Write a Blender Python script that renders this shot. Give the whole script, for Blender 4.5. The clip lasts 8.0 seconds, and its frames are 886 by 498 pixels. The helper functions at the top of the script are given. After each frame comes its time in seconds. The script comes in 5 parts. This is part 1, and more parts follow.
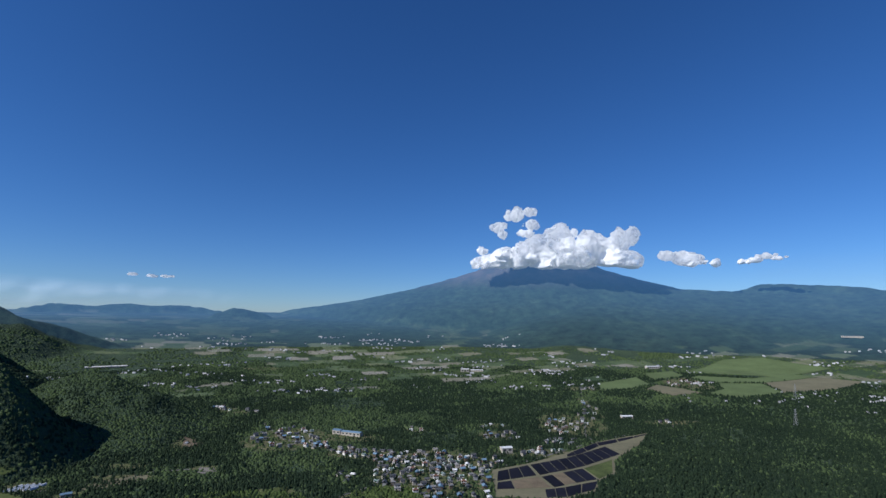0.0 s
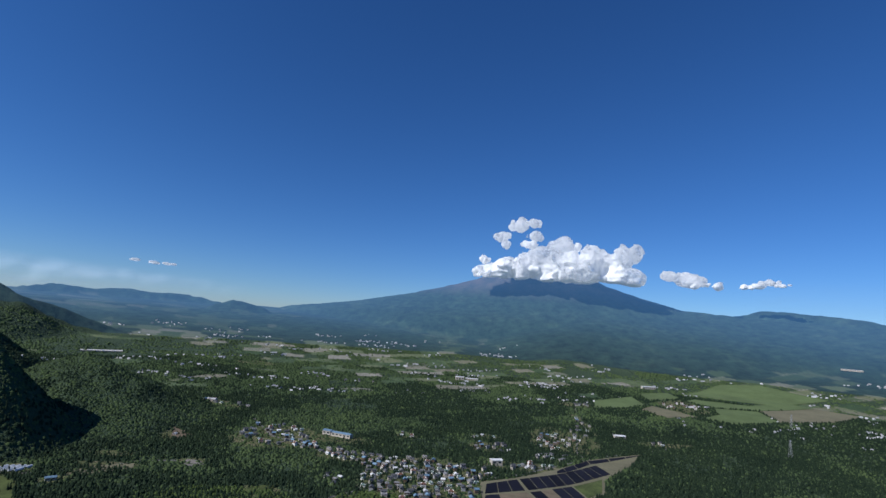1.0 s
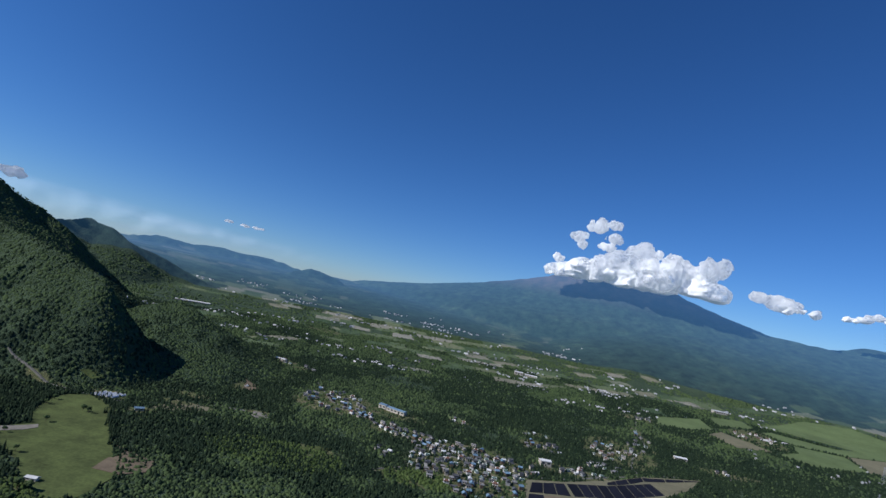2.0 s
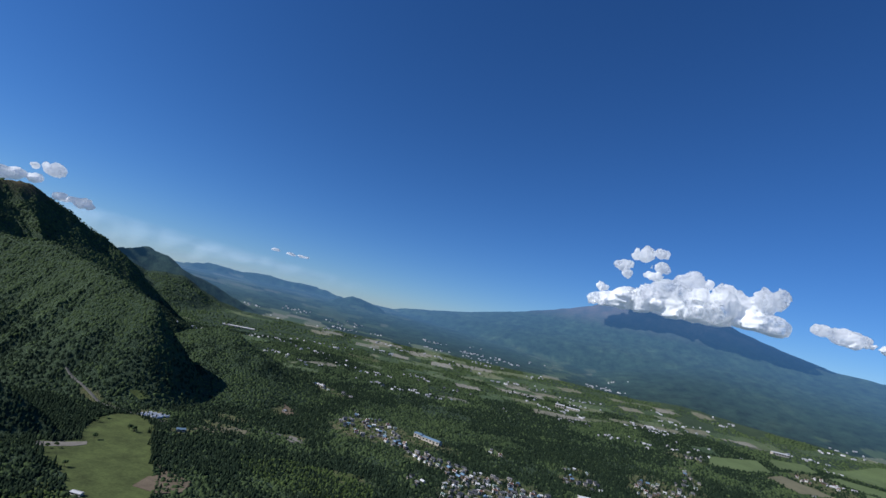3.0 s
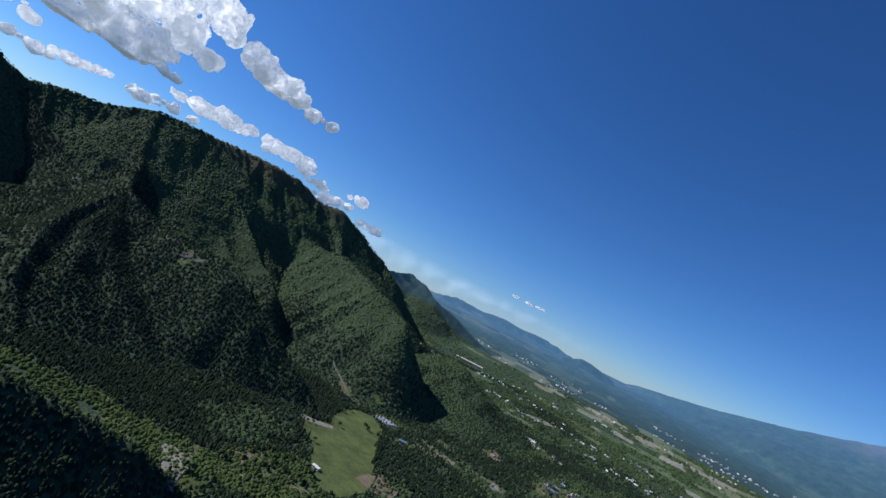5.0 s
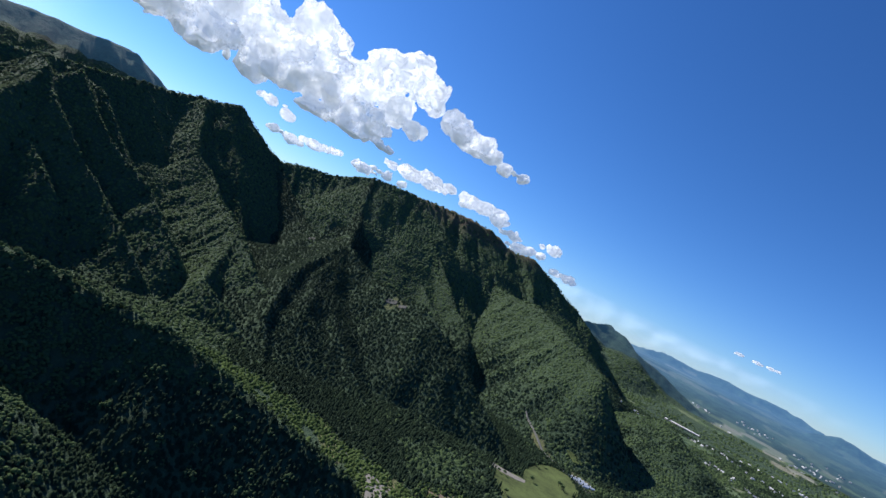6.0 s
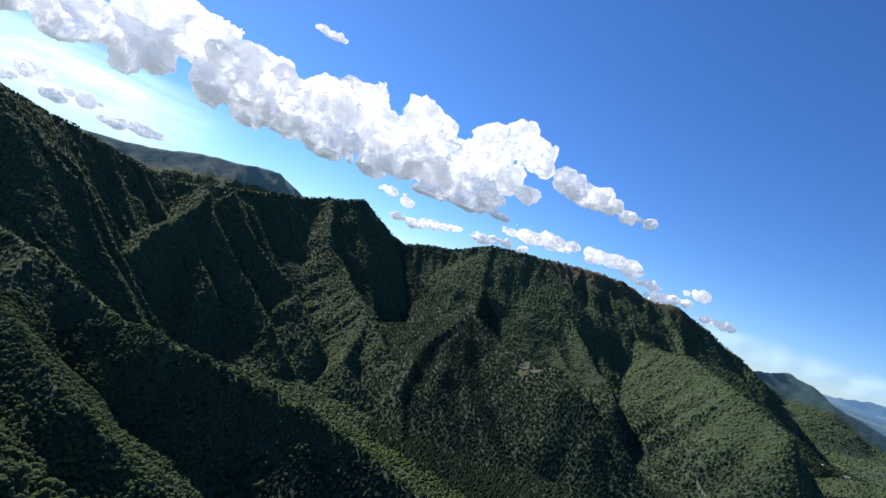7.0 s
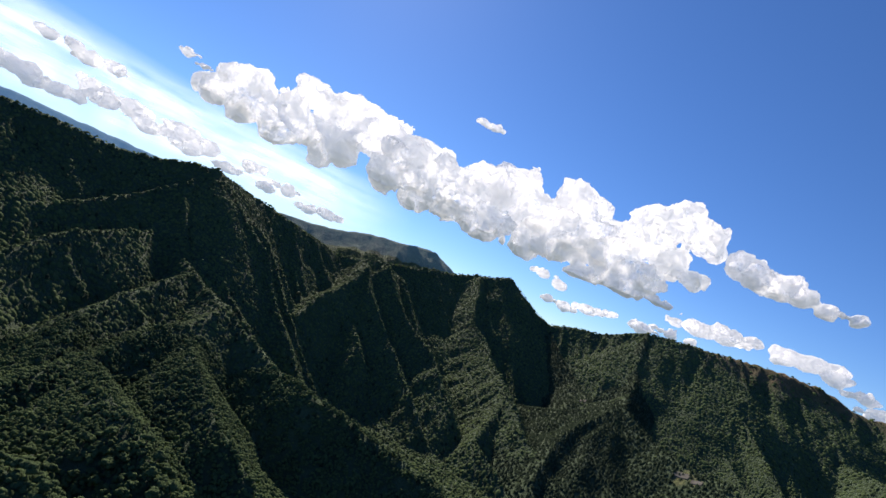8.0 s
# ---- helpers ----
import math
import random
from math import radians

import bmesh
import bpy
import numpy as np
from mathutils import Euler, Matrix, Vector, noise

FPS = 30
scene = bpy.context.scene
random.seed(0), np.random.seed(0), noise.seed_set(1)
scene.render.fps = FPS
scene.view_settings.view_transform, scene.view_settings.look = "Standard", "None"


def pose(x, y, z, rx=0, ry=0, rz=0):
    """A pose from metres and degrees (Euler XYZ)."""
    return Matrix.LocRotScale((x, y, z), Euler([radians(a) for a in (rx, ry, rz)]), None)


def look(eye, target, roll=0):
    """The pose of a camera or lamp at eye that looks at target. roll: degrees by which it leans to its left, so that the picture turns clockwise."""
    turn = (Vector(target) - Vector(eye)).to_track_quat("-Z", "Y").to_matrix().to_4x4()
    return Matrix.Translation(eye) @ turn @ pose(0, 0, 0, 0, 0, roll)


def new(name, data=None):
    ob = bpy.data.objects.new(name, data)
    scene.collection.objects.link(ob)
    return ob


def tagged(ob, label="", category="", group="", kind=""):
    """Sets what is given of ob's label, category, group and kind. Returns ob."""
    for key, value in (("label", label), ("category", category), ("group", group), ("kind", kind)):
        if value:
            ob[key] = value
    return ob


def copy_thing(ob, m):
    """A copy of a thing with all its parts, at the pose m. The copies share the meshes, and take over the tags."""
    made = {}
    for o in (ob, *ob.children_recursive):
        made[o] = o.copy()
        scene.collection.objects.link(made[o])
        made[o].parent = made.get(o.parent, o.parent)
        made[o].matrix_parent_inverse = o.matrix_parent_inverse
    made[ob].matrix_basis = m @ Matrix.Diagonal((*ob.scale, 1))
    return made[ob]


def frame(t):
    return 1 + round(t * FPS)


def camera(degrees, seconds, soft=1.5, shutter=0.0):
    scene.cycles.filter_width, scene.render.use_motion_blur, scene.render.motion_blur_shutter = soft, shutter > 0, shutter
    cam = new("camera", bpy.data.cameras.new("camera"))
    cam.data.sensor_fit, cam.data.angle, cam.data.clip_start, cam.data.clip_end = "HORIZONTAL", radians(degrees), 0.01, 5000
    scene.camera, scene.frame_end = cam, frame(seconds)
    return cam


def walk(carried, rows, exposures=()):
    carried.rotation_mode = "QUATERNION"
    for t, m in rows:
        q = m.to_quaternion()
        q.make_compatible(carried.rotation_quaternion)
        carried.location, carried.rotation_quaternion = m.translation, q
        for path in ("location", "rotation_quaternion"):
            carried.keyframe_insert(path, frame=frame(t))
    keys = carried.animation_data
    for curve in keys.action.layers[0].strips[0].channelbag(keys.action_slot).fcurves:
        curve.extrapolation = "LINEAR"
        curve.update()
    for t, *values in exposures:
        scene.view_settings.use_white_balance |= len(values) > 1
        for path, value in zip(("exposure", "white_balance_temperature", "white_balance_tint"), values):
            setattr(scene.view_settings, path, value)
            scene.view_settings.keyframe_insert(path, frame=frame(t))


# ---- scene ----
# A drone hovers over a plateau village below a cloud-capped volcano and turns towards forested mountains.
cam = camera(83.43, 8.0, 1.5)
ROWS = [
    (0.0, 0.0, 0.0, 270.0, 97.78, -0.63, -0.09),
    (0.5, -0.1, 2.8, 271.8, 97.89, -0.61, 0.55),
    (1.0, -0.1, 4.1, 272.9, 98.41, -4.40, -0.29),
    (1.5, 1.1, 3.6, 274.0, 97.51, -7.77, 1.74),
    (1.7, 2.1, 3.3, 274.4, 96.47, -10.40, 4.60),
    (2.8, 18.5, 3.8, 275.1, 96.08, -11.19, 11.50),
    (3.0, 20.8, 4.1, 274.6, 98.36, -12.30, 12.31),
    (3.5, 25.8, 4.8, 273.1, 100.18, -9.82, 16.17),
    (4.0, 28.7, 5.9, 273.0, 99.28, -12.98, 25.26),
    (4.2, 29.6, 6.5, 273.2, 98.67, -16.64, 28.70),
    (5.3, 27.6, 13.1, 279.4, 94.02, -26.66, 44.87),
    (5.5, 27.6, 16.1, 278.6, 92.82, -26.54, 49.71),
    (6.0, 27.6, 25.2, 275.4, 90.72, -25.60, 64.38),
    (6.5, 27.1, 35.1, 273.1, 91.36, -17.93, 73.43),
    (7.0, 25.7, 46.2, 271.2, 92.71, -18.11, 80.31),
    (7.5, 24.9, 59.5, 269.5, 94.34, -21.31, 88.92),
    (8.0, 24.8, 73.7, 267.8, 95.89, -21.78, 98.69),
]
EXPOSURES = [(0.0, 0.45, 5950, 10), (4.0, 0.5, 5950, 10), (5.5, 0.8, 5950, 10), (6.5, 1.2, 6350, 12), (7.2, 1.22, 6600, 13), (8.0, 1.14, 7200, 15)]
walk(cam, [(t, pose(x, y, z, rx, ry, rz)) for t, x, y, z, rx, ry, rz in ROWS], EXPOSURES)

# ---- light ----
SUN_AZ, SUN_EL = radians(-121), radians(38)
world = bpy.data.worlds.new("world")
scene.world = world
world.use_nodes = True
wn = world.node_tree.nodes
sky = wn.new("ShaderNodeTexSky")
sky.sky_type = "NISHITA"
sky.sun_disc = False
sky.sun_elevation, sky.sun_rotation = SUN_EL, SUN_AZ
sky.altitude, sky.air_density, sky.dust_density, sky.ozone_density = 1200, 1.0, 0.2, 6.0
wn["Background"].inputs["Strength"].default_value = 0.06
deep = wn.new("ShaderNodeHueSaturation")
deep.inputs["Saturation"].default_value = 1.12
tint = wn.new("ShaderNodeMix")
tint.data_type, tint.blend_type = "RGBA", "MULTIPLY"
tint.inputs[0].default_value = 1.0
tint.inputs[7].default_value = (0.77, 0.9, 1.1, 1)
world.node_tree.links.new(sky.outputs[0], deep.inputs["Color"])
world.node_tree.links.new(deep.outputs[0], tint.inputs[6])
world.node_tree.links.new(tint.outputs[2], wn["Background"].inputs["Color"])
sun = new("sun", bpy.data.lights.new("sun", "SUN"))
sun.data.energy, sun.data.angle, sun.data.color = 3.6, radians(0.53), (1.0, 0.94, 0.85)
toward_sun = Vector((math.sin(SUN_AZ) * math.cos(SUN_EL), math.cos(SUN_AZ) * math.cos(SUN_EL), math.sin(SUN_EL)))
sun.matrix_world = look(toward_sun * 3000, (0, 0, 0))


# ---- materials ----
def shader(name, rough=0.9):
    m = bpy.data.materials.new(name)
    m.use_nodes = True
    b = m.node_tree.nodes["Principled BSDF"]
    b.inputs["Roughness"].default_value = rough
    b.inputs["Specular IOR Level"].default_value = 0.2
    return m, m.node_tree.nodes, m.node_tree.links, b


def ramp(nodes, links, value, stops):
    r = nodes.new("ShaderNodeValToRGB")
    while len(r.color_ramp.elements) < len(stops):
        r.color_ramp.elements.new(0.5)
    for e, (at, c) in zip(r.color_ramp.elements, stops):
        e.position, e.color = at, (*c, 1)
    links.new(value, r.inputs[0])
    return r.outputs[0]


def blend(nodes, links, fac, a, b, mode="MIX"):
    m = nodes.new("ShaderNodeMix")
    m.data_type, m.blend_type = "RGBA", mode
    for socket, v in ((m.inputs[0], fac), (m.inputs[6], a), (m.inputs[7], b)):
        if isinstance(v, (int, float)):
            socket.default_value = v
        elif isinstance(v, tuple):
            socket.default_value = (*v, 1)
        else:
            links.new(v, socket)
    return m.outputs[2]


def noise_tex(nodes, links, scale, detail=4, rough=0.6, stretch=None, coord="Object"):
    n = nodes.new("ShaderNodeTexNoise")
    n.inputs["Scale"].default_value, n.inputs["Detail"].default_value, n.inputs["Roughness"].default_value = scale, detail, rough
    tc = nodes.new("ShaderNodeTexCoord")
    mp = nodes.new("ShaderNodeMapping")
    if stretch:
        mp.inputs["Scale"].default_value = stretch
    links.new(tc.outputs[coord], mp.inputs[0])
    links.new(mp.outputs[0], n.inputs["Vector"])
    return n.outputs[0]


def bump(nodes, links, bsdf, height, strength, distance):
    b = nodes.new("ShaderNodeBump")
    b.inputs["Strength"].default_value, b.inputs["Distance"].default_value = strength, distance
    links.new(height, b.inputs["Height"])
    links.new(b.outputs[0], bsdf.inputs["Normal"])


def plain(name, colour, rough=0.8, scale=0.5, vary=0.25, random_vary=0.0):
    """A surface of one colour with grain at two scales, and its own tint on each object if random_vary is set."""
    m, n, l, b = shader(name, rough)
    lo, hi = tuple(c * (1 - vary) for c in colour), tuple(min(1, c * (1 + vary)) for c in colour)
    c = ramp(n, l, noise_tex(n, l, scale, 6), [(0.3, lo), (0.7, hi)])
    c = blend(n, l, 0.3, c, ramp(n, l, noise_tex(n, l, scale * 9, 3), [(0.35, lo), (0.65, hi)]))
    if random_vary:
        info = n.new("ShaderNodeObjectInfo")
        c = blend(n, l, 1.0, c, ramp(n, l, info.outputs["Random"], [(0, (1 - random_vary,) * 3), (1, (1, 1, 1))]), "MULTIPLY")
    l.new(c, b.inputs["Base Color"])
    return m


def foliage(name, dark, light, grain=1.2):
    """Leaves: part of the light passes through them; each crown has its own shade."""
    m, n, l, b = shader(name, 0.9)
    b.inputs["Specular IOR Level"].default_value = 0.05
    geo = n.new("ShaderNodeNewGeometry")
    c = ramp(n, l, geo.outputs["Random Per Island"], [(0, dark), (0.55, tuple((p + q) / 2 for p, q in zip(dark, light))), (1, light)])
    c = blend(n, l, 0.75, c, ramp(n, l, noise_tex(n, l, 0.006, 4), [(0.32, (0.72, 0.76, 0.78)), (0.7, (1.2, 1.18, 1.0))]), "MULTIPLY")
    fine = noise_tex(n, l, grain, 5, 0.75)
    c = blend(n, l, 1.0, c, ramp(n, l, fine, [(0.3, (0.8, 0.8, 0.8)), (0.7, (1.15, 1.15, 1.15))]), "MULTIPLY")
    l.new(c, b.inputs["Base Color"])
    bump(n, l, b, fine, 0.6, 0.8)
    leaf, mix = n.new("ShaderNodeBsdfTranslucent"), n.new("ShaderNodeMixShader")
    l.new(blend(n, l, 1.0, c, (1.4, 1.45, 0.85), "MULTIPLY"), leaf.inputs[0])
    mix.inputs[0].default_value = 0.35
    l.new(b.outputs[0], mix.inputs[1])
    l.new(leaf.outputs[0], mix.inputs[2])
    l.new(mix.outputs[0], n["Material Output"].inputs[0])
    return m


def ground_material():
    m, n, l, b = shader("land", 0.95)

    def mask(name):
        a = n.new("ShaderNodeAttribute")
        a.attribute_name = name
        return a.outputs["Fac"]

    # forest floor and distant canopy, in patches of conifer and broadleaf
    patch = noise_tex(n, l, 0.004, 5, 0.65)
    c = ramp(n, l, patch, [(0.3, (0.034, 0.056, 0.032)), (0.5, (0.044, 0.07, 0.038)), (0.68, (0.058, 0.088, 0.045))])
    canopy = noise_tex(n, l, 0.09, 5, 0.8)
    c = blend(n, l, 0.9, c, ramp(n, l, canopy, [(0.3, (0.65, 0.65, 0.65)), (0.7, (1.3, 1.3, 1.3))]), "MULTIPLY")
    # farmland: long fields, hedges and clearings
    crop = ramp(n, l, mask("plot"), [(0.0, (0.05, 0.085, 0.04)), (0.35, (0.1, 0.14, 0.065)), (0.6, (0.15, 0.175, 0.09)), (0.8, (0.2, 0.195, 0.135)), (0.92, (0.3, 0.285, 0.24)), (1.0, (0.08, 0.115, 0.055))])
    crop = blend(n, l, 0.6, crop, ramp(n, l, noise_tex(n, l, 0.03, 5, 0.7), [(0.3, (0.6, 0.6, 0.6)), (0.7, (1.3, 1.3, 1.3))]), "MULTIPLY")
    c = blend(n, l, mask("farm"), c, crop)
    # heath and bare rock high on the range
    rock = ramp(n, l, noise_tex(n, l, 0.02, 6, 0.7), [(0.35, (0.05, 0.055, 0.025)), (0.6, (0.13, 0.09, 0.05)), (0.75, (0.2, 0.16, 0.11))])
    c = blend(n, l, mask("bare"), c, rock)
    # dark lava and scrub of the volcano
    lava = ramp(n, l, noise_tex(n, l, 0.008, 6, 0.6), [(0.35, (0.03, 0.04, 0.04)), (0.65, (0.075, 0.06, 0.055))])
    c = blend(n, l, mask("lava"), c, lava)
    # trampled open soil
    soil = ramp(n, l, noise_tex(n, l, 0.05, 6, 0.7), [(0.35, (0.07, 0.1, 0.035)), (0.55, (0.13, 0.13, 0.06)), (0.7, (0.24, 0.2, 0.14))])
    c = blend(n, l, mask("cleared"), c, soil)
    l.new(c, b.inputs["Base Color"])
    bump(n, l, b, canopy, 0.9, 8.0)
    return m


def distance_material():
    """Far forest and lava, with blue haze painted into colour and glow by distance."""
    m, n, l, b = shader("distance", 1.0)
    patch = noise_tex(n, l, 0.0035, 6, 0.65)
    # far palette: forest green toned bluish, haze put into the base colour
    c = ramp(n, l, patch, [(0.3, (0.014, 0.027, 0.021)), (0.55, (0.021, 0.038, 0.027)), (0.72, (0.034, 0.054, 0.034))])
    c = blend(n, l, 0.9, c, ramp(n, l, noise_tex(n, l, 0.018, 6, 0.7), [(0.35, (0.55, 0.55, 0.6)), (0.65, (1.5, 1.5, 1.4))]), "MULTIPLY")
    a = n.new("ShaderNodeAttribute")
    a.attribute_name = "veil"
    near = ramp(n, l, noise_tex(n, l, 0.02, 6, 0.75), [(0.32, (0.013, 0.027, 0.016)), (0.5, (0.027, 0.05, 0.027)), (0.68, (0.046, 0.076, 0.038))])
    # plain forest green at the near edge, the haze-toned palette beyond
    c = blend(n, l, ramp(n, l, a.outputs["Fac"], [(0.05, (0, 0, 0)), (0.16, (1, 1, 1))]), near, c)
    a = n.new("ShaderNodeAttribute")
    a.attribute_name = "lava"
    lava = ramp(n, l, noise_tex(n, l, 0.01, 6, 0.6), [(0.35, (0.04, 0.05, 0.065)), (0.65, (0.085, 0.075, 0.08))])
    c = blend(n, l, a.outputs["Fac"], c, lava)
    a = n.new("ShaderNodeAttribute")
    a.attribute_name = "farm"
    p = n.new("ShaderNodeAttribute")
    p.attribute_name = "plot"
    c = blend(n, l, a.outputs["Fac"], c, ramp(n, l, p.outputs["Fac"], [(0.0, (0.045, 0.072, 0.036)), (0.5, (0.1, 0.125, 0.07)), (0.85, (0.18, 0.175, 0.135)), (1.0, (0.065, 0.095, 0.045))]))
    l.new(c, b.inputs["Base Color"])
    # haze painted as blue emission, stronger with distance
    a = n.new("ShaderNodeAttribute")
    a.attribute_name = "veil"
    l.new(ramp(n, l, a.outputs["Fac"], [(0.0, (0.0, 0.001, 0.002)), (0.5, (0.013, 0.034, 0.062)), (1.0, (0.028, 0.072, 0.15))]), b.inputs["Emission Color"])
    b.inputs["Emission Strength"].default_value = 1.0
    bump(n, l, b, noise_tex(n, l, 0.03, 6, 0.7), 0.6, 12.0)
    return m


M_LAND = ground_material()
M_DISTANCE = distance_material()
M_BROAD = foliage("broadleaf_leaves", (0.064, 0.096, 0.048), (0.1, 0.142, 0.063))
M_SCRUB = foliage("scrub_leaves", (0.065, 0.1, 0.035), (0.12, 0.165, 0.06))
M_CONIFER = foliage("conifer_needles", (0.022, 0.039, 0.026), (0.039, 0.061, 0.036), 1.6)


# ---- terrain ----
def lattice(i, j, seed):
    h = (i.astype(np.int64) * 374761393 + j.astype(np.int64) * 668265263 + seed * 1442695041) & 0x7FFFFFFF
    h = ((h ^ (h >> 13)) * 1274126177) & 0x7FFFFFFF
    return ((h ^ (h >> 16)) & 0xFFFF) / 65535.0


def value_noise(x, y, seed=0):
    i, j = np.floor(x), np.floor(y)
    u, v = x - i, y - j
    u, v = u * u * (3 - 2 * u), v * v * (3 - 2 * v)
    a, b = lattice(i, j, seed), lattice(i + 1, j, seed)
    c, d = lattice(i, j + 1, seed), lattice(i + 1, j + 1, seed)
    return (a * (1 - u) + b * u) * (1 - v) + (c * (1 - u) + d * u) * v


def fbm(x, y, octaves=4, seed=0):
    total, amp, norm = 0.0, 1.0, 0.0
    for o in range(octaves):
        total = total + amp * value_noise(x * 2 ** o + 17.3 * o, y * 2 ** o - 9.1 * o, seed + o)
        norm, amp = norm + amp, amp * 0.5
    return total / norm


